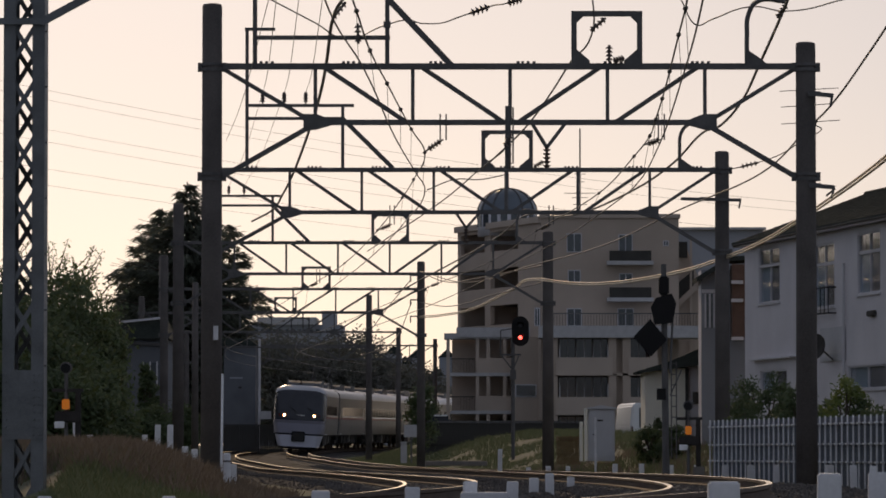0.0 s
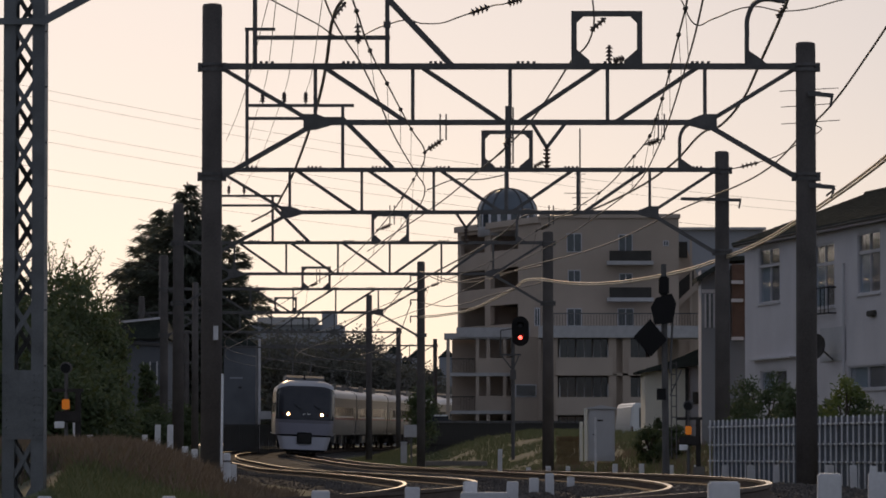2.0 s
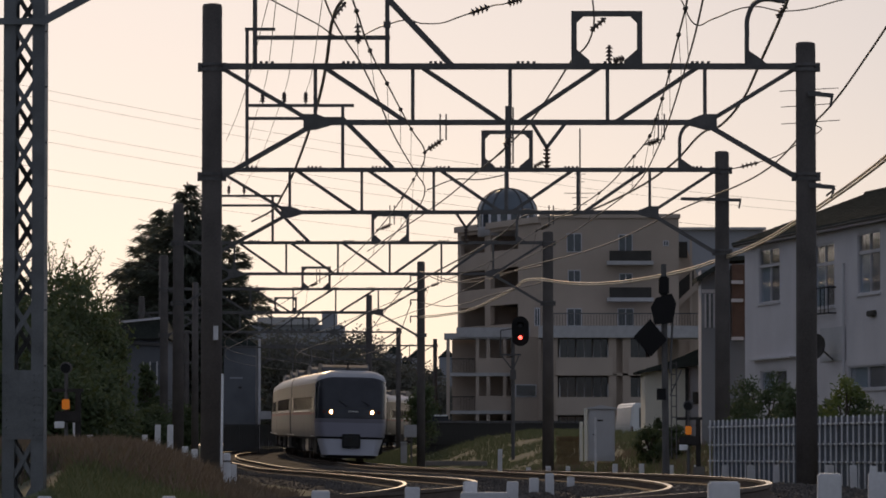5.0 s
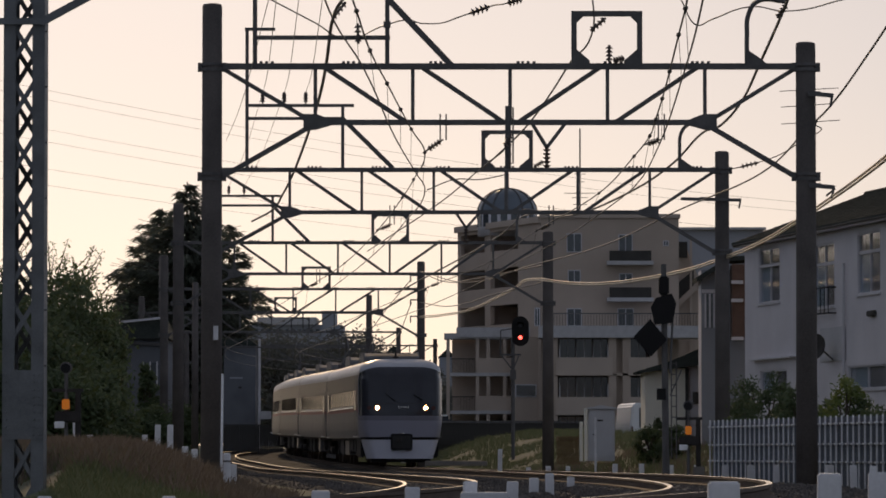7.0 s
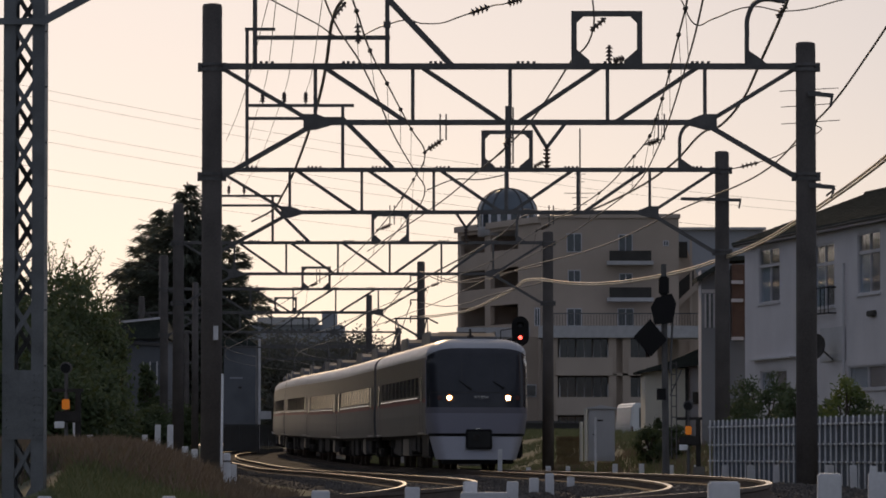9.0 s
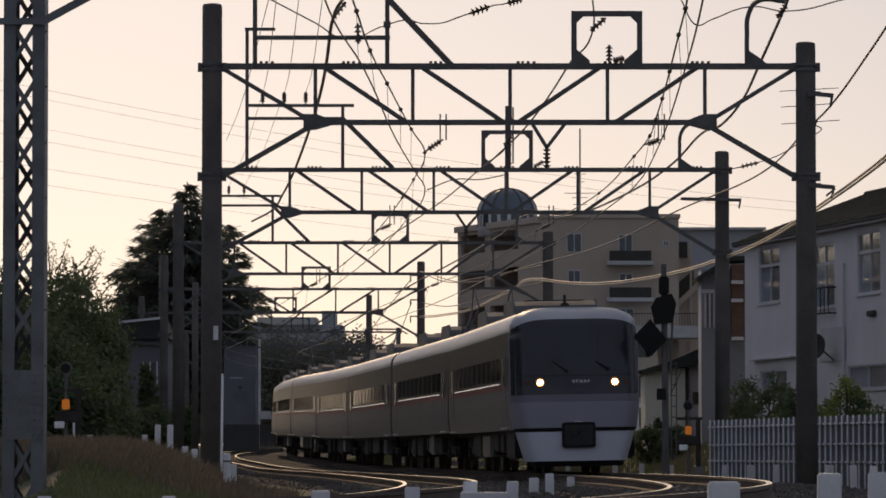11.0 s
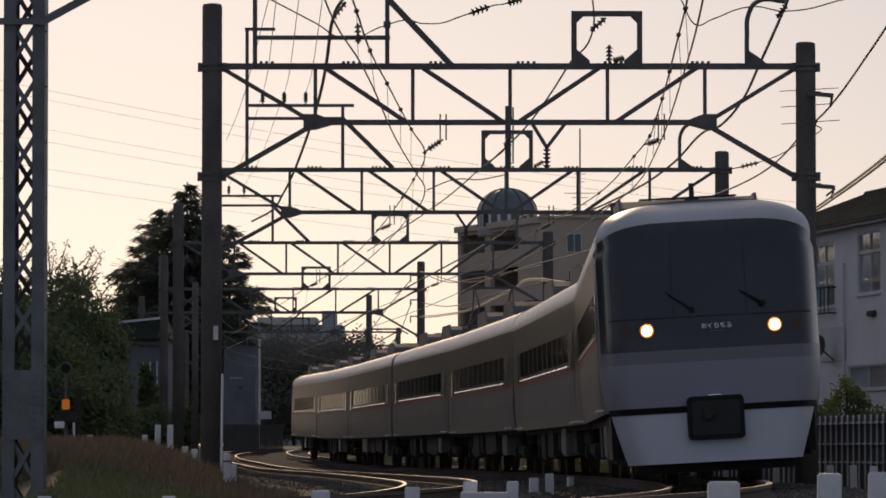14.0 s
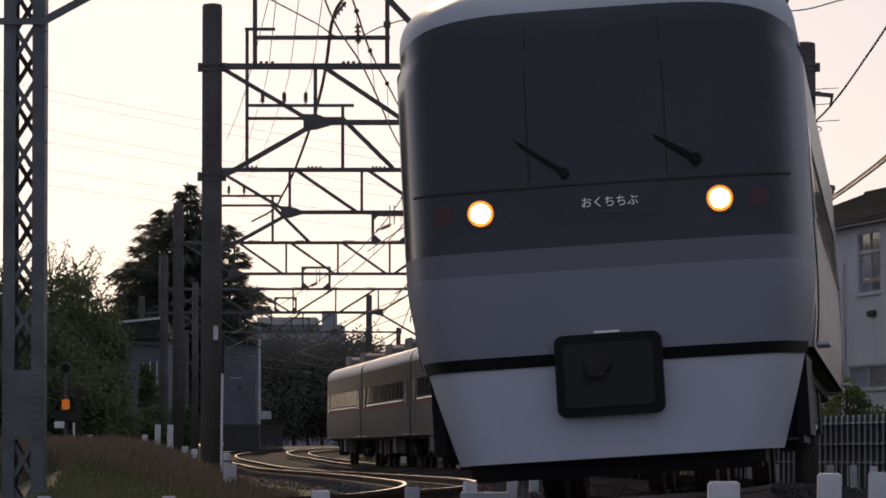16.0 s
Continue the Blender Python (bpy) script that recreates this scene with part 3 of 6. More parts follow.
    put("snow_guard", bm, M_UNDER, "", False)
    bm = bmesh.new()
    box(bm, (-0.02, -1.95, 3.6), (0.16, -1.75, 3.72), 0.02)
    rod(bm, (0.07, -1.85, 3.7), (0.07, -1.85, 3.9), 0.035)
    put("radio_aerial", bm, M_UNDER, "black whip aerial on the roof", False)


CARS = []


def build_train():
    for k in range(7):
        lead = k == 0
        car = thing("railway_carriage", ("leading train carriage, pale grey with dark windscreen and lit headlights" if lead
                    else "pale grey train carriage with dark window band and red stripe"), "train carriage", "carriages of the train")
        y0, y1 = -9.75, 9.75
        if lead:
            y1 = 8.84
        middle_car(car, y0, y1, 11 + k, panto=k in (1, 3, 5))
        if lead:
            cab(car, 9.75)
        bm = bmesh.new()
        for j in range(4):
            box(bm, (-0.62, -10.0 + 0.065 * j, 1.0), (0.62, -9.96 + 0.065 * j, 3.1), 0.01)
        box(bm, (-0.58, -10.0, 1.04), (0.58, -9.75, 3.06))
        if k < 6:
            part("gangway_bellows", bm, M_RUBBER, car, "black folded gangway between carriages")
        else:
            bm.free()
        if not lead:
            bm = bmesh.new()
            box(bm, (-0.62, 9.75, 1.0), (0.62, 9.98, 3.1), 0.01)
            part("gangway_bellows", bm, M_RUBBER, car, "black folded gangway between carriages")
        CARS.append(car)


NOSE_END, SPEED = 30.3, 13.4     # where the nose is at 16 s, metres a second


def car_pose(k, t):
    s = s_at(NOSE_END) + SPEED * (16.0 - t) + 9.75 + CAR * k
    if k:
        s += 0.25
    a, b = line(y_at(s - 6.9))[0], line(y_at(s + 6.9))[0]
    v = a - b
    yaw = math.degrees(math.atan2(-v.x, v.y))
    pitch = math.degrees(math.atan2(v.z, math.hypot(v.x, v.y)))
    c = (a + b) / 2
    return Matrix.Translation(c) @ pose(0, 0, 0, 0, 0, yaw) @ pose(0, 0, 0, pitch, CANT(y_at(s)), 0)


# ---- overhead line ----
def post(parent, x, y, z0, z1, r=0.17):
    bm = lathe(bmesh.new(), [(r * 1.08, z0), (r * 1.0, z1 * 0.5), (r * 0.97, z1 - 0.05), (r * 0.9, z1 - 0.015), (r * 0.6, z1)], 20, (x, y, 0))
    p = part("post", bm, M_CONC, parent, "round dark concrete post", True)
    return p


def bands(parent, x, y, zs, r=0.17):
    for z in zs:
        bm = bmesh.new()
        for dz in (0, 0.09):
            lathe(bm, [(r * 1.12, z + dz - 0.025), (r * 1.12, z + dz + 0.025)], 18, (x, y, 0))
        box(bm, (x - r * 1.4, y - 0.05, z - 0.03), (x - r * 1.0, y + 0.05, z + 0.12))
        box(bm, (x + r * 1.0, y - 0.05, z - 0.03), (x + r * 1.4, y + 0.05, z + 0.12))
        part("clamp_band", bm, M_STEEL, parent)


def insulator(parent, p, q, n=4, r=0.06, name="insulator"):
    p, q = Vector(p), Vector(q)
    bm = RD(p, q, r * 0.35, seg=8)
    for i in range(n):
        c = p + (q - p) * ((i + 0.7) / (n + 0.4))
        dvec = (q - p).normalized() * 0.018
        rod(bm, c - dvec, c + dvec, r, r * 0.6, seg=10)
    return part(name, bm, M_INS, parent, "brown porcelain insulator")


def hanger_frame(parent, y, x0, x1, z0, z1):
    """A square frame with cut corners on a gantry."""
    bm = bmesh.new()
    w = 0.09
    box(bm, (x0, y - 0.04, z0), (x0 + w, y + 0.04, z1))
    box(bm, (x1 - w, y - 0.04, z0), (x1, y + 0.04, z1))
    box(bm, (x0, y - 0.038, z1 - w), (x1, y + 0.038, z1))
    c = 0.2
    for sx, xa in ((1, x0 + w), (-1, x1 - w)):
        prism(bm, [(xa, z1 - w), (xa + sx * c * 0.55, z1 - w), (xa, z1 - w - c * 0.55)], y - 0.03, y + 0.03)
        prism(bm, [(xa, z0), (xa + sx * c * 1.1, z0), (xa + sx * c * 1.1, z0 + 0.05), (xa, z0 + c * 1.2)], y - 0.03, y + 0.03)
    part("hanger_frame", bm, M_STEEL, parent, "square steel hanger frame with cut corners")


def gantry(y, xl, xr, ztl, ztr, zt, zb, r=0.17, knee=0.98, label="", gz=None, shift=0.02):
    """Two concrete posts with a steel truss across the tracks."""
    g = thing("catenary_gantry", label or "steel truss gantry on round concrete posts across two tracks", "gantry", "overhead line gantries")
    zl, zr = gz or (ground_h(xl, y) - 0.3, ground_h(xr, y) - 0.3)
    for x, zg, ztop in ((xl, zl, ztl), (xr, zr, ztr)):
        post(g, x, y, zg, ztop, r)
        bands(g, x, y, (zt - 0.06, zb - knee + 0.02), r)
    a, b = xl + 1.72 + shift, xr - 1.72 + shift
    n = max(2, round((b - a) / 1.65))
    st = (b - a) / n
    part("top_chord", BM((xl + r * 0.5, y, zt), (xr - r * 0.5, y, zt), 0.11, 0.10), M_STEEL, g)
    part("bottom_chord", BM((a, y, zb), (b, y, zb), 0.10, 0.09), M_STEEL, g)
    bm = bmesh.new()
    k = 0
    x = xl + 0.8
    while x < xr - 0.5:
        box(bm, (x, y - 0.05, zt + 0.05), (x + 0.05, y + 0.05, zt + 0.085))
        k += 1
        x += (0.08, 0.09, 0.1, 1.2)[k % 4]
    part("bolt_row", bm, M_STEEL, g)
    for i in range(n + 1):
        part("strut", BM((a + i * st, y, zb), (a + i * st, y, zt), 0.062), M_STEEL, g)
    mid = n / 2
    for i in range(n):
        x0, x1 = a + i * st + 0.13, a + (i + 1) * st - 0.1
        if i + 0.5 < mid + 0.1:
            part("diagonal", BM((x0, y + 0.01, zt), (x1, y + 0.01, zb), 0.075), M_STEEL, g)
        else:
            part("diagonal", BM((x1, y + 0.01, zt), (x0, y + 0.01, zb), 0.075), M_STEEL, g)
    for s, xp, xg in ((1, xl, a), (-1, xr, b)):
        part("end_diagonal", BM((xp + s * 0.2, y + 0.01, zt - 0.05), (xg - s * 0.1, y + 0.01, zb + 0.04), 0.07), M_STEEL, g)
        part("knee_brace", BM((xp + s * r, y - 0.01, zb - knee + 0.06), (xg - s * 0.1, y - 0.01, zb - 0.08), 0.11, 0.08), M_STEEL, g)
        pts = [(xg - s * 0.2, zb + 0.14), (xg + s * 0.02, zb + 0.14), (xg + s * 0.26, zb + 0.05), (xg + s * 0.26, zb - 0.05), (xg + s * 0.02, zb - 0.12), (xg - s * 0.2, zb - 0.14)]
        part("gusset_plate", prism(bmesh.new(), pts, y - 0.06, y + 0.055), M_STEEL, g)
    return g


def feeder_frame(g, y, x0, x1, z0, z1, bars, brace, tall=None, start=None):
    """A light frame on a gantry that carries feeder wires on pin insulators."""
    part("frame_post", BM((x0, y, z0), (x0, y, tall or z1), 0.075), M_STEEL, g)
    part("frame_post", BM((x1, y, z0), (x1, y, z1), 0.075), M_STEEL, g)
    for xa, xb, z in bars:
        part("frame_bar", BM((xa, y + 0.01, z), (xb, y + 0.01, z), 0.07), M_STEEL, g)
    part("frame_brace", BM((start[0], y + 0.01, start[1]), (brace, y + 0.01, z0), 0.10), M_STEEL, g)


def build_gantries():
    y = 76.0
    g = gantry(y, -3.891, 6.112, 8.012, 7.362, 6.951, 6.005, 0.172, gz=(-0.6, -0.6))
    hanger_frame(g, y, 2.164, 3.36, 6.999, 7.888)
    feeder_frame(g, y, -3.17, -0.94, 6.96, 8.462, [(-3.17, -0.892, 7.438), (-3.17, -0.607, 8.27)], 0.152, None, (-1.278, 8.462))
    y = 103.4
    g = gantry(y, -5.294, 6.391, 8.096, 7.343, 6.915, 5.94, 0.165, shift=0.065)
    hanger_frame(g, y, 0.878, 2.06, 6.945, 7.823)
    feeder_frame(g, y, -4.493, -2.298, 6.954, 8.394, [(-4.493, -2.04, 8.394), (-4.493, -2.298, 8.096), (-4.545, -3.848, 10.149)], -1.149, 10.175, (-2.332, 8.122))
    y = 140.3
    g = gantry(y, -8.217, 3.259, 8.18, 7.301, 6.949, 5.983, 0.17)
    hanger_frame(g, y, -2.225, -1.051, 6.967, 7.863)
    feeder_frame(g, y, -7.428, -5.291, 6.949, 8.409, [(-7.516, -5.046, 8.409), (-7.516, -5.291, 8.11)], -4.135, None, (-5.304, 8.11))
    y = 180.0
    g = gantry(y, -11.104, -0.877, 8.29, 8.042, 6.937, 6.014, 0.16)
    hanger_frame(g, y, -5.642, -4.473, 6.96, 7.839)
    y = 222.0
    g = gantry(y, -14.804, -3.632, 8.088, 8.171, 7.282, 6.338, 0.15)
    hanger_frame(g, y, -8.289, -7.18, 7.31, 8.06)
    y = 262.0
    g = gantry(y, -14.854, -2.585, 7.496, 7.659, 7.397, 6.513, 0.14)
    hanger_frame(g, y, -8.834, -7.721, 7.43, 8.249)
    y = 300.0
    gantry(y, -13.262, -0.524, 7.766, 7.953, 7.503, 6.603, 0.14)


def lattice_mast():
    """The near riveted lattice mast with its arm and plated foot."""
    y0, y1, x0, x1 = 59.75, 60.3, -5.822, -5.282
    zb, ztop = -0.9, 6.928
    t = thing("lattice_mast", "riveted steel lattice mast with a plated foot", "lattice mast")
    w = 0.16
    for xa, xb in ((x0, x0 + w), (x1 - w, x1)):
        for ya, yb in ((y0, y0 + 0.02), (y1 - 0.02, y1)):
            bm = B((xa, ya, zb), (xb, yb, ztop))
            part("corner_angle", bm, M_LATT, t)
    for xa, xb in ((x0 - 0.004, x0 + 0.02), (x1 - 0.02, x1 + 0.004)):
        part("side_plate", B((xa, y0 + 0.022, zb), (xb, y1 - 0.022, ztop)), M_LATT, t)
    step = 0.735
    for yy, zc in ((y0 + 0.035, 5.871), (y1 - 0.035, 5.599)):
        z = zc - step / 2 - 5 * step
        while z < ztop - 0.4:
            part("lacing_bar", BM((x0 + 0.04, yy, z), (x1 - 0.04, yy, z + step), 0.022, 0.062), M_LATT, t)
            part("lacing_bar", BM((x1 - 0.04, yy + 0.014, z), (x0 + 0.04, yy + 0.014, z + step), 0.022, 0.062), M_LATT, t)
            z += step
    for z in (-0.55, 0.05):
        for yy in (y0 + 0.035, y1 - 0.035):
            part("lacing_bar", BM((x0 + 0.1, yy, z), (x1 - 0.1, yy, z + 0.6), 0.022, 0.06), M_LATT, t)
            part("lacing_bar", BM((x1 - 0.1, yy + 0.014, z), (x0 + 0.1, yy + 0.014, z + 0.6), 0.022, 0.06), M_LATT, t)
    za, zc = 0.625, 1.539
    part("foot_plate", B((x0 + 0.01, y0 - 0.014, za), (x1 - 0.01, y0 - 0.002, zc)), M_LATT, t, "grey cover plate with bolt rows")
    bm = bmesh.new()
    for i in range(9):
        z = za + 0.06 + i * (zc - za - 0.12) / 8
        for x in (x0 + 0.05, x1 - 0.12, x1 - 0.05):
            rod(bm, (x, y0 - 0.014, z), (x, y0 - 0.035, z), 0.017, 0.012, seg=6)
    tagged(part("bolting", bm, M_LATT, t), kind="stuff")
    zz = 6.158
    part("arm", BM((x0 - 0.6, y0 - 0.05, zz), (x1, y0 - 0.05, zz), 0.06, 0.085), M_LATT, t)
    part("arm", BM((x1 - 0.05, y0 - 0.06, zz - 0.02), (-4.524, 59.7, 6.58), 0.07, 0.10), M_LATT, t)
    bm = bmesh.new()
    z = 1.6
    while z < ztop:
        rod(bm, (x1, y0 + 0.1, z), (x1 + 0.035, y0 + 0.1, z), 0.014, seg=6)
        z += 0.74
    part("rivets", bm, M_LATT, t)


# ---- buildings ----
def rot_box(bm, m, lo, hi, bev=0.0):
    b2 = bmesh.new()
    box(b2, lo, hi, bev)
    b2.transform(m)
    me = bpy.data.meshes.new("tmp")
    b2.to_mesh(me)
    b2.free()
    bm.from_mesh(me)
    bpy.data.meshes.remove(me)
    return bm


def wall_with_holes(length, height, thick, holes):
    """A wall in x and z with its outer face at y = 0; holes are x0, x1, z0, z1."""
    xs = sorted({0, length, *[v for h in holes for v in h[:2]]})
    zs = sorted({0, height, *[v for h in holes for v in h[2:]]})
    bm = bmesh.new()
    for xa, xb in zip(xs, xs[1:]):
        for za, zb in zip(zs, zs[1:]):
            cx, cz = (xa + xb) / 2, (za + zb) / 2
            if not any(h[0] < cx < h[1] and h[2] < cz < h[3] for h in holes):
                box(bm, (xa, 0, za), (xb, thick, zb))
    bmesh.ops.remove_doubles(bm, verts=bm.verts, dist=0.0005)
    return bm


def window(parent, x0, x1, z0, z1, thick, split=True, curtain=True, transom=0.0, sill=True, mat_frame=None):
    """A window in a wall hole, in the wall's own space."""
    mf = mat_frame or M_TRIM
    w = 0.045
    win = part("window", B((x0 + w, 0.065, z0 + w), (x1 - w, 0.075, z1 - w)), M_CLEAR, parent, "sliding window in a pale frame")
    bars = [((x0, 0.03, z0), (x0 + w, 0.11, z1)), ((x1 - w, 0.03, z0), (x1, 0.11, z1)), ((x0 + w, 0.03, z1 - w), (x1 - w, 0.11, z1)), ((x0 + w, 0.03, z0), (x1 - w, 0.11, z0 + w))]
    if split:
        xm = (x0 + x1) / 2
        bars.append(((xm - 0.03, 0.04, z0 + w), (xm + 0.03, 0.10, z1 - w)))
    if transom:
        bars.append(((x0 + w, 0.02, transom - 0.04), (x1 - w, 0.112, transom + 0.04)))
    for lo, hi in bars:
        part("frame_bar", B(lo, hi), mf, win)
    if curtain:
        zc = transom or z1
        xm = x0 + (x1 - x0) * 0.48
        for xa, xb, m in ((x0 + w, xm, M_CURT), (xm + 0.05, x1 - w, M_CURT2)):
            bm = bmesh.new()
            k = 14
            for j in range(k):
                ua, ub = xa + (xb - xa) * j / k, xa + (xb - xa) * (j + 1) / k
                da, db = 0.085 + 0.02 * (j % 2), 0.085 + 0.02 * ((j + 1) % 2)
                bm.faces.new([bm.verts.new(c) for c in ((ua, da, z0 + w), (ub, db, z0 + w), (ub, db, zc), (ua, da, zc))])
            part("curtain", bm, m, win, "drawn curtain in soft folds")
    if sill:
        part("sill", B((x0 - 0.06, -0.05, z0 - 0.05), (x1 + 0.06, 0.03, z0)), mf, win)
    return win


def white_house():
    """Two-storey rendered house behind the fence."""
    ax, ay = 8.196, 122.0
    bx, by = 11.247, 104.0
    length = math.hypot(bx - ax, by - ay)
    rz = math.degrees(math.atan2(by - ay, bx - ax))
    z0 = 0.3
    h = thing("house", "two-storey house with pale pinkish-grey render and a dark slate roof", "house", m=pose(ax, ay, z0, 0, 0, rz))
    H = 5.96 - z0
    holes = [(1.393, 3.712, 4.4 - z0, 5.86 - z0), (7.291, 9.394, 4.092 - z0, 5.704 - z0),
             (11.637, 13.743, 4.295 - z0, 5.796 - z0), (1.521, 4.445, 1.945 - z0, 2.614 - z0), (10.663, 14.257, 1.984 - z0, 2.567 - z0)]
    part("wall", wall_with_holes(length, H, 0.2, holes), M_HOUSE, h, "pinkish-grey rendered wall")
    for i, q in enumerate(holes):
        tr = q[2] + (q[3] - q[2]) * 0.68 if i < 3 else 0
        window(h, *q, 0.2, split=True, transom=tr)
    part("room_back", B((0.2, 1.2, 0), (length - 0.2, 1.3, H)), M_DARKW, h)
    part("side_wall", B((-0.2, 0, 0), (0, 6.5, H)), M_HOUSE, h)
    part("ceiling_slab", B((0, 0.2, H - 0.15), (length, 6.3, H - 0.05)), M_DARKW, h)
    part("side_wall", B((length, 0, 0), (length + 0.2, 6.5, H)), M_HOUSE, h)
    part("back_wall", B((0, 6.3, 0), (length, 6.5, H)), M_HOUSE, h)
    part("fascia", B((-0.15, -0.27, H), (length + 0.5, -0.24, H + 0.12)), M_TRIM, h, "pale fascia board under the roof")
    part("soffit", B((-0.15, -0.24, H + 0.02), (length + 0.5, 0.0, H + 0.05)), M_TRIM, h)
    part("gutter", RD((-0.2, -0.31, H + 0.09), (length + 0.5, -0.31, H + 0.09), 0.05), M_STEEL, h)
    e, rg = H + 0.12, H + 1.50
    for xa in (-0.2, length):
        b2 = prism(bmesh.new(), [(0, H), (6.5, H), (6.5, e), (3.4, rg - 0.14), (0, e)], 0, 0.2)
        b2.transform(Matrix.Translation((xa + 0.2, 0, 0)) @ pose(0, 0, 0, 0, 0, 90))
        part("gable", b2, M_HOUSE, h)
    # two slopes, laid in courses of slates
    n = 16
    prof = []
    for k in range(n):
        for f, dz in ((k / n, 0.03), ((k + 1) / n, 0.0)):
            prof.append((-0.36 + 3.76 * f, e + (rg - e) * f + dz))
    prof = [(-0.36, e - 0.03)] + prof + [(6.8 - y, z) for y, z in prof[::-1]]
    bm = bmesh.new()
    rows = [[bm.verts.new((x, y, z)) for x in (-0.22, length + 0.55)] for y, z in prof]
    for p, q in zip(rows, rows[1:]):
        bm.faces.new((p[0], p[1], q[1], q[0]))
    part("roof", bm, M_TILE, h, "dark gabled slate roof")
    part("ridge_cap", RD((-0.22, 3.4, rg), (length + 0.55, 3.4, rg), 0.08), M_TILE, h)
    part("verge_board", BM((-0.2, -0.33, e - 0.05), (-0.2, 3.4, rg - 0.05), 0.05, 0.14), M_BROWN, h)
    part("utility_panel", B((8.039, -0.03, 2.720 - z0), (10.500, 0, 3.567 - z0), 0.01), M_CABW, h, "pale blue-grey wall panel")
    # drainpipe, small hood and a wall vent
    x = 10.554
    part("drainpipe", RD((x, -0.07, 0), (x, -0.07, 5.12 - z0), 0.035), M_TRIM, h)
    part("lean_to_flashing", B((0.880, -0.16, 2.897 - z0), (5.409, 0, 2.941 - z0)), M_TRIM, h)
    rail = bmesh.new()
    xa, xb, za, zb = 7.176, 9.561, 3.92 - z0, 4.562 - z0
    for z in (za, zb):
        box(rail, (xa, -0.22, z - 0.02), (xb, -0.18, z + 0.02))
        box(rail, (xa, -0.2, z - 0.02), (xa + 0.03, 0, z + 0.02))
        box(rail, (xb - 0.03, -0.2, z - 0.02), (xb, 0, z + 0.02))
    for i in range(7):
        x = xa + 0.02 + i * (xb - xa - 0.04) / 6
        box(rail, (x - 0.01, -0.21, za), (x + 0.01, -0.19, zb))
    part("window_guard", rail, M_BLACK, h, "black window guard rail")
    part("vent", B((12.805, -0.1, 3.73 - z0), (13.432, 0, 3.868 - z0), 0.02), M_DARKW, h)
    dish = lathe(bmesh.new(), [(0.02, 0.0), (0.16, 0.02), (0.30, 0.10), (0.33, 0.16), (0.31, 0.16), (0.28, 0.11), (0.02, 0.03)], 18)
    dish.transform(pose(9.338, -0.35, 3.051 - z0, 80, 0, 25))
    part("satellite_dish", dish, M_DARKW, h, "round dish seen from behind")
    part("dish_bracket", BM((9.338, -0.3, 2.994 - z0), (9.338, 0, 2.737 - z0), 0.04), M_STEEL, h)


def narrow_house():
    y = 128.0
    h = thing("narrow_house", "narrow pale house with a brown balcony side", "house")
    x0, xm, x1 = 7.321, 8.088, 8.727
    zt = 5.611
    holes = [(7.433 - x0, 7.8 - x0, 3.977, 4.938)]
    w = wall_with_holes(x1 - x0, zt, 0.18, holes)
    w.transform(Matrix.Translation((x0, y, 0)))
    part("wall", w, M_GREYH, h)
    sub = part("window_bay", B((x0 + holes[0][0] - 0.1, y - 0.06, holes[0][3] + 0.02), (x0 + holes[0][1] + 0.1, y, holes[0][3] + 0.12)), M_TRIM, h)
    bm = bmesh.new()
    for i in range(4):
        x = x0 + holes[0][0] + i * (holes[0][1] - holes[0][0]) / 3
        box(bm, (x - 0.025, y - 0.03, holes[0][2]), (x + 0.025, y + 0.05, holes[0][3]))
    part("window_frame", bm, M_TRIM, sub)
    part("pane", B((x0 + holes[0][0], y + 0.06, holes[0][2]), (x0 + holes[0][1], y + 0.07, holes[0][3])), M_PANE, sub)
    part("side_wall", B((x0, y + 0.18, 0), (x0 + 0.18, y + 1.6, zt)), M_HOUSE, h)
    part("body_block", B((xm, y + 0.18, 0), (x1 + 1, y + 7, zt)), M_BROWN, h, "brown boarded wall")
    part("brown_panel", B((8.136, y - 0.9, 3.657), (8.503, y - 0.02, 5.739)), M_BROWN, h, "brown balcony boarding")
    for py in (505, 537, 604):
        part("balcony_rail", B((8.104, y - 1.0, 0.46 + (800 - py) * 0.016), (8.44, y - 0.92, 0.46 + (806 - py) * 0.016)), M_TRIM, h)
    bm = prism(bmesh.new(), [(7.161, 5.387), (8.088, 5.98), (x1 + 1, 6.028), (x1 + 1, 5.899), (8.12, 5.851), (7.177, 5.258)], y - 0.5, y + 1.8)
    part("roof", bm, M_TILE, h)


def shed():
    y = 134.0
    s = thing("cream_shed", "small cream-walled shed with a dark lean-to roof", "shed")
    x0, x1 = 5.99, 7.229
    zt = 2.936
    part("wall", B((x0, y, 0.3), (x1, y + 3, zt)), M_CREAM, s, "cream painted wall")
    part("side_wall", B((x1, y + 0.1, 0.3), (7.714, y + 3, zt + 0.1)), M_HOUSE, s)
    part("window", B((7.396, y + 0.04, 1.882), (7.63, y + 0.1, 2.233)), M_PANE, s)
    part("corner_post", B((x1 - 0.05, y - 0.03, 0.3), (x1 + 0.05, y, zt)), M_DARKW, s)
    bm = prism(bmesh.new(), [(5.756, 2.852), (6.626, 3.104), (7.798, 3.606), (7.798, 3.053), (5.79, 2.785)], y - 0.4, y + 3.2)
    part("roof", bm, M_TILE, s, "dark lean-to roof")


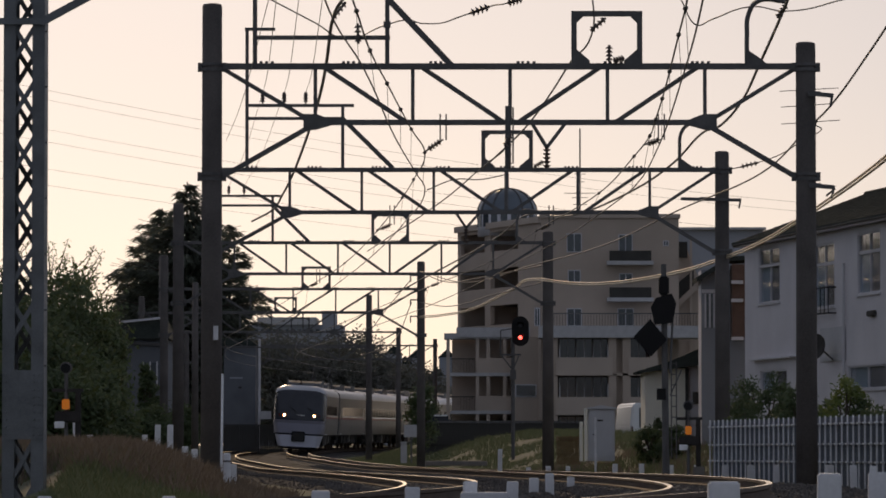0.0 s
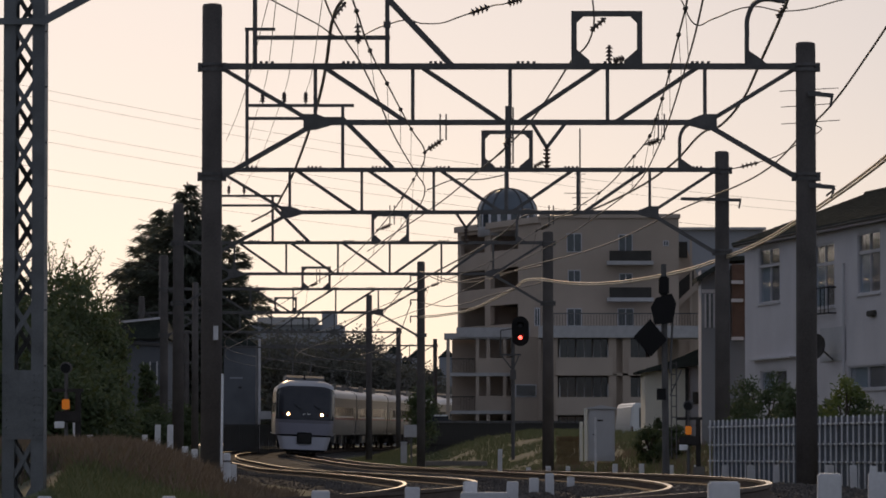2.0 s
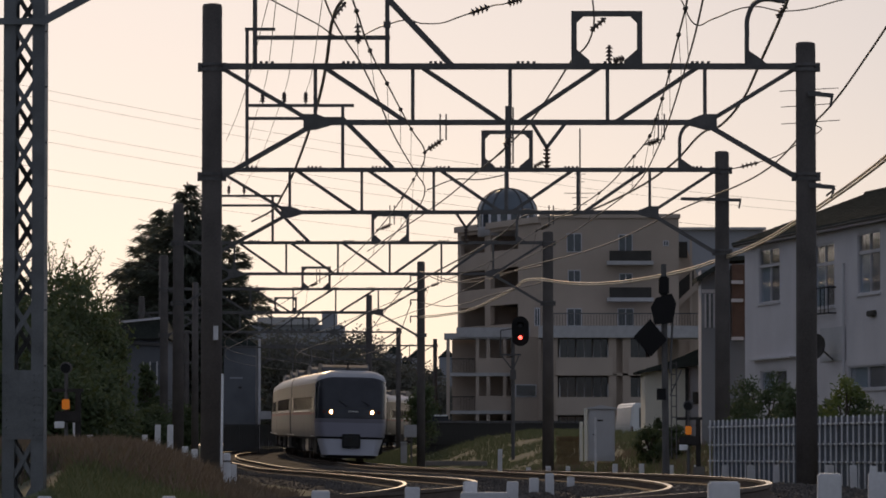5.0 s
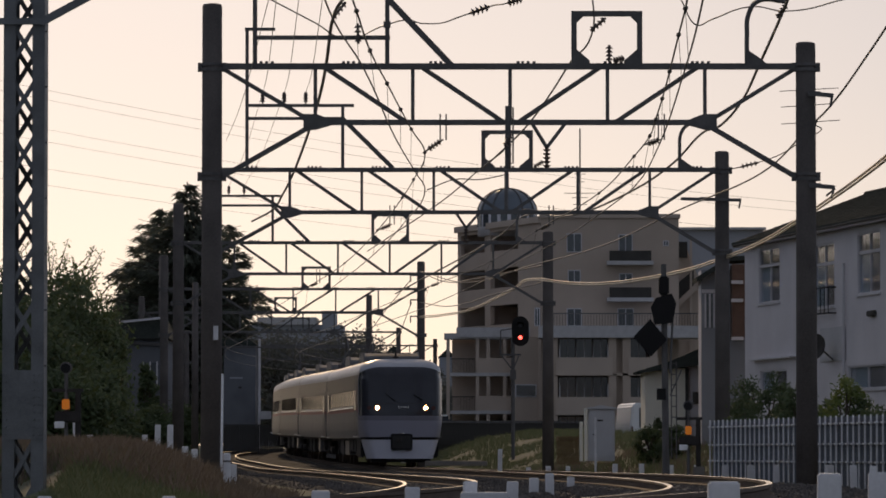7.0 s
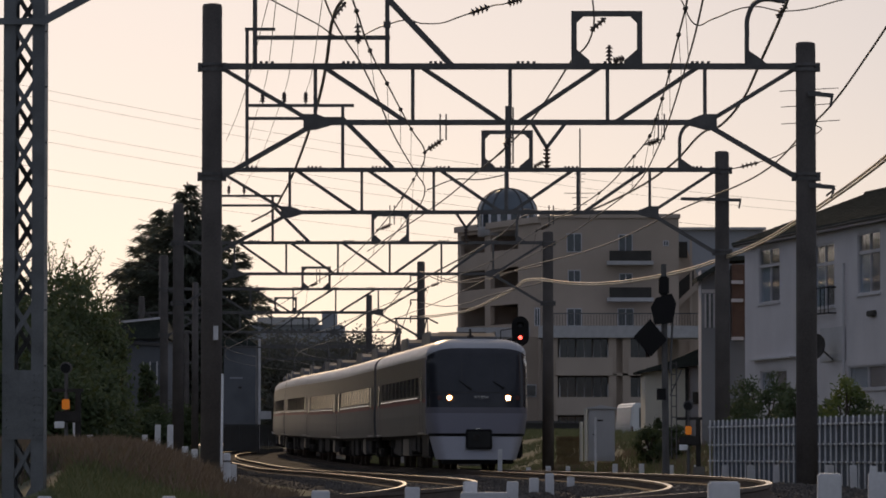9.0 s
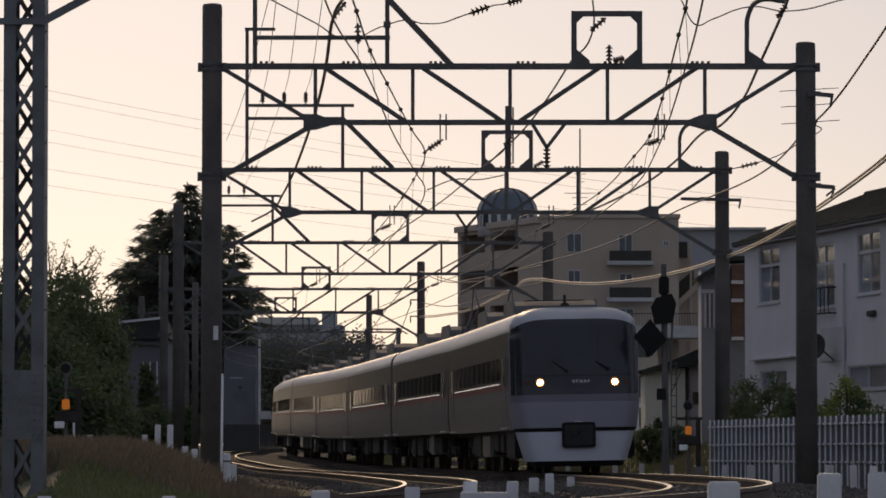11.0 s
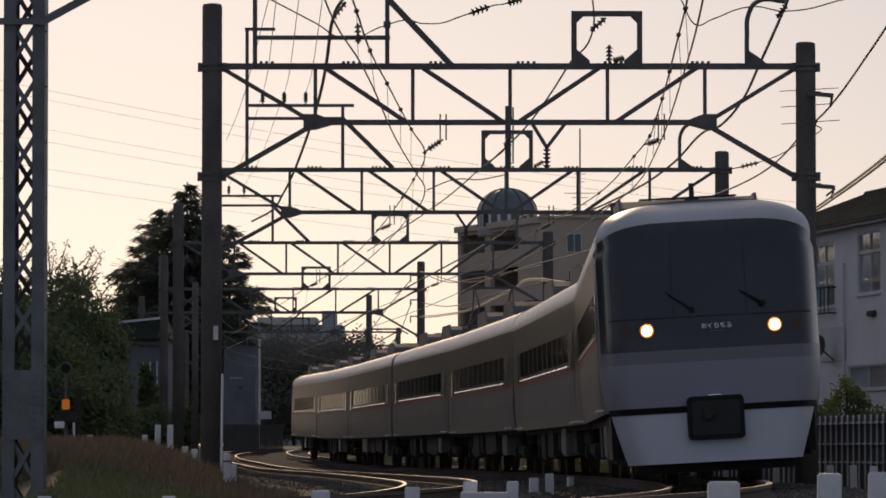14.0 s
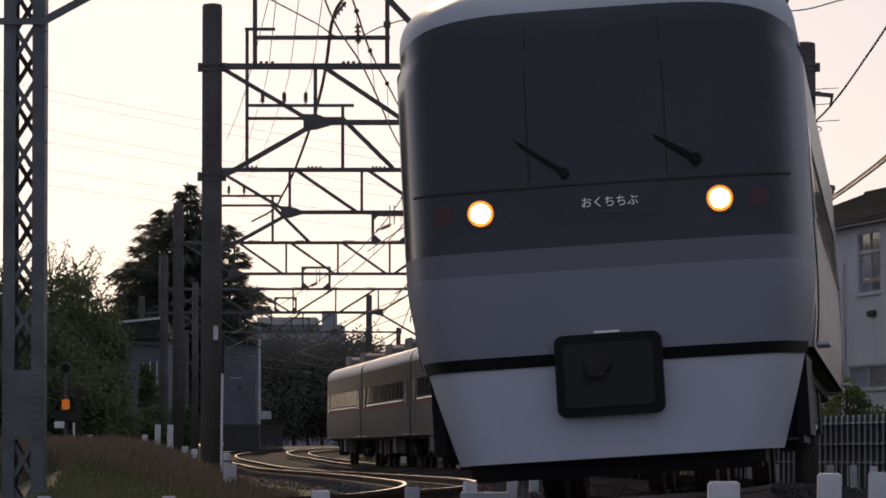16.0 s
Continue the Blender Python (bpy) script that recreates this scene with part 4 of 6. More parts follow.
def apartments():
    """The six-storey apartment block, its dome and the lower wing."""
    a = thing("apartment_block", "tan six-storey apartment block with balconies and a domed roof turret", "apartment building")
    y = 290.0
    zt, zl = 15.472, 8.719
    xc, xr = 6.301, 15.137
    part("wall", B((xc, y, 0), (xr, y + 14, zt)), M_APT, a, "tan tiled facade")
    for px0, px1, py0, py1 in ((1003,1030,447,413), (1095,1120,447,415), (1005,1028,500,478), (1096,1120,500,484), (1003,1030,578,546), (1093,1122,578,546), (1174,1184,436,426), (946,956,578,545)):
        xx0, xx1 = xc + (px0 - 958) * 290 / 8000, xc + (px1 - 958) * 290 / 8000
        za, zb = 0.46 + (800 - py0) * 290 / 8000, 0.46 + (800 - py1) * 290 / 8000
        w = part("window", B((xx0, y - 0.06, za), (xx1, y + 0.05, zb)), M_TRIM, a, "small window with a pale frame")
        xm = (xx0 + xx1) / 2
        part("pane", B((xx0 + 0.06, y - 0.08, za + 0.06), (xm - 0.03, y - 0.062, zb - 0.06)), M_PANE, w)
        part("pane", B((xm + 0.03, y - 0.08, za + 0.06), (xx1 - 0.06, y - 0.062, zb - 0.06)), M_PANE, w)
    for py in (463, 528):
        za = 0.46 + (800 - py) * 290 / 8000
        b = part("balcony", B((10.502, y - 1.1, za - 0.25), (13.471, y, za)), M_SLAB, a, "narrow balcony with dark rail")
        part("railing", B((10.647, y - 1.08, za), (13.327, y - 1.02, za + 0.65)), M_DARKW, b)
    part("parapet", B((xc - 0.1, y - 0.15, zt), (xr + 0.1, y + 14, zt + 0.25)), M_APT2, a)
    # slanted wing with recessed balconies, running away from the corner
    dx, dy = 0.987 - xc, 14.0
    wl = math.hypot(dx, dy)
    wm = Matrix.Translation((xc + dx, y + dy, 0)) @ pose(0, 0, 0, 0, 0, math.degrees(math.atan2(-dy, -dx)))
    holes = []
    for i in range(5):
        zb = 14.94 - 2.43 * i
        for f0, f1 in ((0.036, 0.335), (0.404, 0.733)):
            holes.append((wl * f0, wl * f1, zb - 1.28, zb))
    bm = wall_with_holes(wl, zt - 0.3, 0.3, holes)
    bm.transform(wm)
    part("wing_wall", bm, M_APT, a)
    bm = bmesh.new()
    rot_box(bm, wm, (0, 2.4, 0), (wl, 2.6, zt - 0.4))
    part("recess_wall", bm, M_APTW, a, "balcony back wall with the shade put into its colour")
    bm = bmesh.new()
    rot_box(bm, wm, (-0.02, 0.31, 0), (0.28, 2.4, zt - 0.4))
    part("end_wall", bm, M_APT, a)
    bm = bmesh.new()
    rot_box(bm, wm, (0.02, 2.62, 0), (wl, 9.0, zt - 0.35))
    part("wing_body", bm, M_APT, a)
    for i in range(6):
        bm = bmesh.new()
        rot_box(bm, wm, (0, 0.3, 14.94 - 2.43 * i - 1.9), (wl, 2.4, 14.94 - 2.43 * i - 1.75))
        part("balcony_slab", bm, M_APT2, a)
    for hx in holes[::2]:
        bm = bmesh.new()
        rot_box(bm, wm, (hx[0] + 0.9, 2.3, hx[2] - 0.4), (hx[0] + 3.1, 2.38, hx[3] - 0.1))
        part("balcony_door", bm, M_PANE, a)
        bm = bmesh.new()
        rot_box(bm, wm, (hx[1] + 0.05, 0.31, hx[2] - 0.5), (hx[1] + 0.2, 2.38, hx[3]))
        part("balcony_partition", bm, M_APT, a)
    bm = bmesh.new()
    rot_box(bm, wm, (-0.2, -0.2, zt - 0.3), (wl, 2.2, zt + 0.1))
    part("wing_parapet", bm, M_APT2, a)
    bm = prism(bmesh.new(), [(xr, 0), (16.731, 0), (16.731, 11.331), (15.862, 13.51), (xr, 14.055)], y + 3, y + 14)
    part("stair_wing", bm, M_APT, a)
    # open stair landings beside the block; dark sheets paint the shade inside
    ys = 292.8
    part("stair_shade_sheet", B((15.262, ys, 13.050), (15.848, ys + 0.1, 14.075)), M_DARKW, a)
    part("stair_shade_sheet", prism(bmesh.new(), [(15.262, 10.232), (16.250, 11.147), (16.250, 12.245), (15.262, 11.440)], ys, ys + 0.1), M_DARKW, a, "dark sheet for the shade in the open stair flight")
    part("stair_stringer", BM((15.189, ys - 0.1, 9.976), (16.397, ys - 0.1, 11.147), 0.3, 0.35), M_APT2, a)
    part("stair_post", B((15.994, ys - 0.1, 0), (16.141, ys, 14.185)), M_APT2, a)
    # dome
    cx, cy, r = 4.275, 300.0, 1.98
    zd = 15.75
    part("turret_drum", lathe(bmesh.new(), [(r, zd - 1.0), (r, zd + 0.52)], 24, (cx, cy, 0)), M_TRIM, a, "glazed drum under the dome", True)
    for k in range(9):
        t = math.pi * (1.02 + 0.11 * k)
        m2 = Matrix.Translation((cx + r * math.cos(t), cy + r * math.sin(t), zd)) @ pose(0, 0, 0, 0, 0, math.degrees(t) + 90)
        bm = bmesh.new()
        rot_box(bm, m2, (-0.22, -0.03, -0.4), (0.22, 0.03, 0.42))
        part("drum_window", bm, M_PANE, a)
    dm = part("dome", lathe(bmesh.new(), [(r * math.cos(t), zd + 0.5 + (r * 0.86) * math.sin(t)) for t in [k * 0.15 for k in range(10)]] + [(0.02, zd + 0.5 + r * 0.86)], 24, (cx, cy, 0)), M_DOME, a, "blue-grey metal dome", True)
    bm = bmesh.new()
    for k in range(12):
        t = 2 * math.pi * k / 12
        for j in range(8):
            u, v = j * 0.19, (j + 1) * 0.19
            beam(bm, (cx + r * 1.01 * math.cos(u) * math.cos(t), cy + r * 1.01 * math.cos(u) * math.sin(t), zd + 0.5 + r * 0.87 * math.sin(u)),
                 (cx + r * 1.01 * math.cos(v) * math.cos(t), cy + r * 1.01 * math.cos(v) * math.sin(t), zd + 0.5 + r * 0.87 * math.sin(v)), 0.07)
    part("dome_ribs", bm, M_STEEL, dm)
    # lower wing with long parapets
    yl = 286.0
    # back wall in the darkened tan, which paints the wing's recess shade
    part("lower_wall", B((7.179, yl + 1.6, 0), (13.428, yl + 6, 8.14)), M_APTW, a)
    for px in (983, 1087, 1112, 1160):
        part("pier", B((7.0 + (px - 983) * 286 / 8000 - 0.25, yl, 0), (7.0 + (px - 983) * 286 / 8000 + 0.25, yl + 1.6, 8.14)), M_APT, a)
    for py0, py1 in ((665, 633), (735, 703), (800, 770)):
        part("long_parapet", B((7.143, yl - 0.15, 0.46 + (800 - py0) * 286 / 8000), (10.75, yl, 0.46 + (800 - py1) * 286 / 8000)), M_APT2, a, "tan balcony parapet")
        part("long_parapet", B((11.714, yl - 0.15, 0.46 + (800 - py0) * 286 / 8000), (13.607, yl, 0.46 + (800 - py1) * 286 / 8000)), M_APT2, a)
        part("floor_slab", B((7.143, yl, 0.46 + (800 - py0) * 286 / 8000), (13.607, yl + 1.6, 0.6 + (800 - py0) * 286 / 8000)), M_APT2, a)
    for py0, py1 in ((633, 600), (703, 668), (770, 738)):
        z0, z1 = 0.46 + (800 - py0) * 286 / 8000, 0.46 + (800 - py1) * 286 / 8000
        for x in (7.429, 8.5, 9.571, 11.928):
            d = part("sliding_door", B((x, yl + 1.5, z0 - 0.6), (x + 0.95, yl + 1.58, z1)), M_PANE, a, "dark glass balcony door")
            part("door_frame", B((x - 0.04, yl + 1.47, z0 - 0.6), (x, yl + 1.6, z1)), M_TRIM, d)
            part("door_frame", B((x + 0.46, yl + 1.47, z0 - 0.6), (x + 0.5, yl + 1.6, z1)), M_TRIM, d)
        for x in (7.357, 10.393):
            part("drying_pole_arm", B((x, yl + 0.1, z0), (x + 0.06, yl + 0.16, z0 + 0.8)), M_TRIM, a)
    part("recess_pier", B((10.75, yl + 0.5, 0), (11.714, yl + 1.55, 7.6)), M_APT, a)
    part("terrace_roof", B((6.107, yl - 0.3, 7.675), (16.286, yl + 4, 8.426)), M_SLAB, a, "pale terrace edge")
    bm = bmesh.new()
    for i in range(56):
        x = 6.286 + i * 0.18
        box(bm, (x, yl, 8.426), (x + 0.03, yl + 0.03, 9.177))
    box(bm, (6.286, yl, 9.177), (16.286, yl + 0.04, 9.249))
    part("terrace_rail", bm, M_STEEL, a)
    # left open balconies on slender columns
    x0, x1, yb = 0.073, 4.412, 292.0
    part("balcony_roof", B((x0, yb, 7.753), (x1 + 2, yb + 3, 8.119)), M_SLAB, a, "pale flat balcony roof")
    part("upper_roof", B((0.875, yb - 0.2, 7.863), (x1 + 2, yb + 3, 8.484)), M_SLAB, a)
    for py in (666, 733):
        z = 0.46 + (800 - py) * 292 / 8000
        part("balcony_floor", B((0.474, yb, z), (x1, yb + 3, z + 0.22)), M_SLAB, a)
        bm = bmesh.new()
        for i in range(16):
            x = 0.51 + i * 0.1
            box(bm, (x, yb + 0.02, z + 0.22), (x + 0.025, yb + 0.05, z + 1.1))
        box(bm, (0.474, yb, z + 1.08), (2.042, yb + 0.06, z + 1.14))
        part("balcony_railing", bm, M_DARKW, a)
        part("balcony_front", B((2.188, yb, z + 0.22), (x1, yb + 0.12, z + 1.15)), M_APT2, a)
    for px in (790, 842, 861, 890):
        x = x0 + (px - 786) * 292 / 8000
        part("column", B((x, yb + 0.05, 0), (x + 0.22, yb + 0.3, 7.827)), M_APT2, a)
    part("left_back_wall", B((0.589, 295.2, 0), (6.483, 295.5, 7.828)), M_APT, a)
    w = part("window", B((4.635, 290.44, 3.971), (6.011, 290.49, 4.804)), M_TRIM, a)
    part("pane", B((4.708, 290.41, 4.044), (5.939, 290.435, 4.732)), M_PANE, w)
    part("left_pier", B((4.397, 290.5, 0), (6.396, 295, 7.838)), M_APT, a)
    # roof aerials
    t = thing("roof_aerial", "television aerials on a tall roof mast", "aerial")
    zr = zt + 0.2
    x = 8.891
    part("mast", RD((x, 293, zr), (x, 293, 21.435), 0.05), M_STEEL, t)
    bm = bmesh.new()
    for py, w in ((308, 10), (322, 8), (342, 28), (350, 14), (362, 12)):
        z = 0.46 + (800 - py) * 293 / 8000
        beam(bm, (x - w * 0.037, 293, z), (x + w * 0.037, 293, z), 0.04)
    part("elements", bm, M_STEEL, t)
    x = 4.228
    t = thing("finial_mast", "steel mast on the turret dome", "mast")
    part("pole", RD((x + 0.04, 300, 17.8), (x + 0.04, 300, 23.36), 0.12, 0.05), M_STEEL, t)
    # grey block beyond
    b = thing("grey_block", "low grey building behind the apartments", "building")
    part("wall", B((17.143, 330, 0), (23.406, 345, 16.674)), M_FARB, b)
    part("roof", B((16.978, 329.5, 16.674), (23.571, 345.5, 16.84)), M_SLAB, b)


def left_buildings():
    b = thing("grey_house", "grey-sided house beside the curve", "house")
    y = 282.0
    part("wall", B((-13.663, y, 0), (-11.691, y + 8, 7.081)), M_WEATH, b, "blue-grey siding")
    part("roof", prism(bmesh.new(), [(-13.804, 7.081), (-11.55, 7.081), (-12.114, 7.504), (-13.804, 7.504)], y - 0.3, y + 8), M_TILE, b)
    for i in range(20):
        part("siding_board", B((-13.66, y - 0.035, 0.35 * i), (-11.695, y - 0.004, 0.35 * i + 0.335)), M_WEATH, b)
    part("sign_bar", B((-13.3, y - 0.07, 5.02), (-12.5, y - 0.037, 5.12)), M_FARB, b, "faint lettering bar on the siding")
    part("wall_lamp", B((-12.75, y - 0.16, 4.40), (-12.55, y - 0.037, 4.54), 0.03), M_DARKW, b)
    part("drainpipe", RD((-11.445, y - 0.1, 0), (-11.445, y - 0.1, 7.504), 0.08), M_TRIM, b)
    part("meter_box", B((-11.41, y - 0.4, 2.501), (-10.705, y, 2.994)), M_SLAB, b)
    w = thing("timber_fence", "weathered dark board fence beside the track", "fence")
    me = None
    for i in range(34):
        x = -12.825 + i * 0.105
        if me is None:
            o = part("board", B((0, 0, 0), (0.095, 0.03, 1.75)), M_DARKW, w)
            me = o.data
        else:
            o = new("board", me)
            o.parent = w
        o.location = (x, 262.0 + 0.01 * (i % 3), 0.3)
    b = thing("low_house", "low grey house with a metal-edged roof behind shrubs", "house")
    y = 205.0
    part("wall", B((-14.31, y, 0), (-12.595, y + 6, 5.965)), M_WEATH, b)
    part("roof", prism(bmesh.new(), [(-14.566, 6.298), (-12.774, 6.478), (-12.39, 5.58), (-14.566, 5.58)], y - 0.4, y + 6), M_TILE, b)
    part("gutter_line", BM((-14.31, y - 0.12, 5.42), (-12.595, y - 0.12, 5.30), 0.12), M_STEEL, b)
    part("downpipe", RD((-12.66, y - 0.1, 0.2), (-12.66, y - 0.1, 5.3), 0.05), M_TRIM, b)
    wn = part("window", B((-13.6, y - 0.05, 3.3), (-12.95, y - 0.002, 4.5)), M_PANE, b)
    for xw in (-13.62, -13.3, -12.99):
        part("frame_bar", B((xw, y - 0.09, 3.25), (xw + 0.06, y - 0.051, 4.55)), M_TRIM, wn)
    part("roof_edge", BM((-14.549, 204.5, 6.335), (-12.76, 204.5, 6.514), 0.1), M_TRIM, b, "bright metal roof edge")


# ---- trees and grass ----
def leaf_quads(bm, centre, n, spread, size, rnd, flat=0.0):
    for _ in range(n):
        p = Vector(centre) + Vector((rnd.gauss(0, spread), rnd.gauss(0, spread), rnd.gauss(0, spread * 0.8)))
        a = Vector((rnd.uniform(-1, 1), rnd.uniform(-1, 1), rnd.uniform(-1, 1) * (1 - flat))).normalized() * size * rnd.uniform(0.6, 1.3)
        b = a.orthogonal().normalized() * size * rnd.uniform(0.3, 0.6)
        bm.faces.new([bm.verts.new(p - a), bm.verts.new(p + b), bm.verts.new(p + a), bm.verts.new(p - b)])


def broad_tree(name, x, y, z0, h, r, label, leaf, seed, dens=1.0, size=0.11, cat="tree", group=""):
    rnd = random.Random(seed)
    t = thing(name, label, cat, group)
    bm = bmesh.new()
    rod(bm, (x, y, z0 - 0.2), (x, y, z0 + h * 0.55), 0.05 * h * 0.35, 0.02 * h * 0.3, 8)
    cr = bmesh.new()
    n = int(60 * dens)
    for i in range(n):
        v = Vector((rnd.gauss(0, 1), rnd.gauss(0, 1), rnd.gauss(0, 1))).normalized() * (rnd.uniform(0.35, 1) ** 0.5)
        c = Vector((x + v.x * r * rnd.uniform(0.8, 1.1), y + v.y * r * 0.8, z0 + h * 0.56 + v.z * h * 0.44))
        if i % 4 == 0:
            rod(bm, (x, y, z0 + h * rnd.uniform(0.2, 0.5)), c, 0.03, 0.01, 5)
        leaf_quads(cr, c, int(70 * dens ** 0.3), r * 0.17, size, rnd)
    part("trunk", bm, M_BARK, t)
    part("crown", cr, leaf, t)
    return t


def cedar(x, y, z0, h, r, seed):
    rnd = random.Random(seed)
    t = thing("cedar_tree", "tall dark cedar with drooping feathery boughs", "tree", "cedar trees")
    part("trunk", RD((x, y, z0 - 0.3), (x, y, z0 + h), 0.3, 0.03, 9), M_BARK, t)
    bm, br = bmesh.new(), bmesh.new()
    z = 0.06
    while z < 1.0:
        # broad below, a thin leader above, with uneven tiers
        rr = r * min(1, (1 - z) / 0.36) ** 0.85 * (0.85 + 0.15 * math.sin(z * h * 2.1 + seed)) + 0.12
        for k in range(13 if rr > 2 else 8 if rr > 0.8 else 5):
            a = rnd.uniform(0, 2 * math.pi)
            le = rr * rnd.choice((rnd.uniform(0.45, 0.9), rnd.uniform(0.85, 1.25)))
            base = Vector((x, y, z0 + h * z))
            tip = base + Vector((math.cos(a) * le, math.sin(a) * le, le * rnd.uniform(0.0, 0.3)))
            rod(br, base, tip, 0.05, 0.01, 4)
            steps = max(2, int(le / 0.3))
            for j in range(steps):
                f = (j + 1) / steps
                c = base.lerp(tip, f) + Vector((0, 0, -0.14 * le * f * f))
                for q in range(10):
                    side = Vector((-math.sin(a), math.cos(a), 0)) * rnd.uniform(-1, 1) * (0.12 + 0.5 * (1 - f) * min(le, 3) * 0.45)
                    p = c + side + Vector((0, 0, rnd.uniform(-0.22, 0.12)))
                    dv = Vector((math.cos(a) * 0.3, math.sin(a) * 0.3, rnd.uniform(-0.26, 0.12))) * rnd.uniform(0.7, 2.1) + side * 0.3
                    w = Vector((rnd.uniform(-1, 1), rnd.uniform(-1, 1), rnd.uniform(-0.6, 0.6))).normalized() * 0.075
                    bm.faces.new([bm.verts.new(p - dv * 0.5), bm.verts.new(p + w), bm.verts.new(p + dv), bm.verts.new(p - w)])
        z += 0.5 / h * rnd.uniform(0.7, 1.3)
    tagged(part("boughs", br, M_BARK, t), kind="stuff")
    part("needles", bm, M_NEEDLE, t)


def grass(name, area, n, hmin, hmax, material, label, seed, keep=None):
    rnd = random.Random(seed)
    x0, x1, y0, y1 = area
    vs, fs = [], []
    for _ in range(n):
        x, y = rnd.uniform(x0, x1), rnd.uniform(y0, y1)
        if keep and not keep(x, y):
            continue
        z, h = ground_h(x, y) - 0.03, rnd.uniform(hmin, hmax)
        lx, ly = rnd.uniform(-0.5, 0.5) * h, rnd.uniform(-0.3, 0.3) * h
        w = rnd.uniform(0.006, 0.016)
        k = len(vs)
        vs += [(x - w, y, z), (x + w, y, z), (x + lx * 0.4 + w * 0.7, y + ly * 0.4, z + h * 0.6), (x + lx * 0.4 - w * 0.7, y + ly * 0.4, z + h * 0.6), (x + lx, y + ly, z + h)]
        fs += [(k, k + 1, k + 2, k + 3), (k + 3, k + 2, k + 4)]
    me = bpy.data.meshes.new(name)
    me.from_pydata(vs, [], fs)
    me.materials.append(material)
    tagged(new(name, me), label, "grass", kind="stuff")


# ---- wires ----
def catenary(lo, hi, off, label):
    """Contact wire, messenger wire and droppers of one track; beyond the third gantry they follow the line."""
    t = thing("overhead_line", label, "overhead wire", "overhead wires")
    for y in (180.0, 222.0, 262.0, 300.0):
        p, _ = line(y, off)
        lo, hi = lo + [(p.x, p.y, p.z + 4.95)], hi + [(p.x, p.y, p.z + 5.5)]
    wire("contact_wire", lo, 0.011, M_WIRE, "", parent=t)
    wire("messenger_wire", hi, 0.012, M_WIRE, "", parent=t)
    ys = [p[1] for p in lo]
    for b in hi[1:-2]:
        a = [float(np.interp(b[1], ys, [p[k] for p in lo])) for k in range(3)]
        bm = RD(a, b, 0.004, seg=4)
        bmesh.ops.create_icosphere(bm, subdivisions=1, radius=0.036, matrix=Matrix.Translation(b))
        part("dropper", bm, M_WIRE, t)


def pull_off(y, xb, zc, xw, zw, label="porcelain pull-off arm under the gantry"):
    """A bracket on the lower chord with a slanting insulated arm to the wire."""
    t = thing("pull_off_arm", label, "insulator arm", "pull-off arms")
    bm = bmesh.new()
    for dx in (0, 0.1):
        rod(bm, (xb + dx, y - 0.06, zc - 0.3), (xb + dx, y - 0.06, zc + 0.14), 0.014, seg=6)
    part("bracket", bm, M_STEEL, t)
    a, b = Vector((xb + 0.05, y - 0.06, zc - 0.29)), Vector((xw, y - 0.06, zw))
    insulator(t, a.lerp(b, 0.12), a.lerp(b, 0.75), 4, 0.06)
    part("arm_rod", RD(a, b, 0.014, seg=6), M_STEEL, t)


def cable(pts, r=0.02, m=None, label="dark feeder cable slung between gantries", name="feeder_cable"):
    return wire(name, pts, r, m or M_WIRE, label, "cable", "feeder cables")


def hook_frame(y, x0, x1, z0, z1, label="bent steel hook frame on the gantry"):
    t = thing("hook_frame", label, "bracket", "hook frames")
    h = z1 - z0
    wire("hook", [(x0, y, z0), (x0, y, z0 + h * 0.45), (x0 + 0.03, y, z0 + h * 0.8), (x0 + 0.18, y, z1), (x1, y, z1)], 0.04, M_STEEL, "", parent=t)
    part("hook_gusset", prism(bmesh.new(), [(x0 - 0.04, z0), (x0 + 0.32, z0), (x0 + 0.26, z0 + 0.06), (x0, z0 + 0.24), (x0 - 0.04, z0 + 0.24)], y - 0.03, y + 0.03), M_STEEL, t)


def pin_insulator(x, y, z):
    t = tagged(part("pin_insulator", lathe(bmesh.new(), [(0.015, 0), (0.02, 0.06), (0.055, 0.07), (0.03, 0.12), (0.06, 0.14), (0.035, 0.19), (0.055, 0.21), (0.03, 0.29)], 10, (x, y, z)), M_INS),
               "brown porcelain pin insulator on a frame bar", "insulator", "pin insulators")


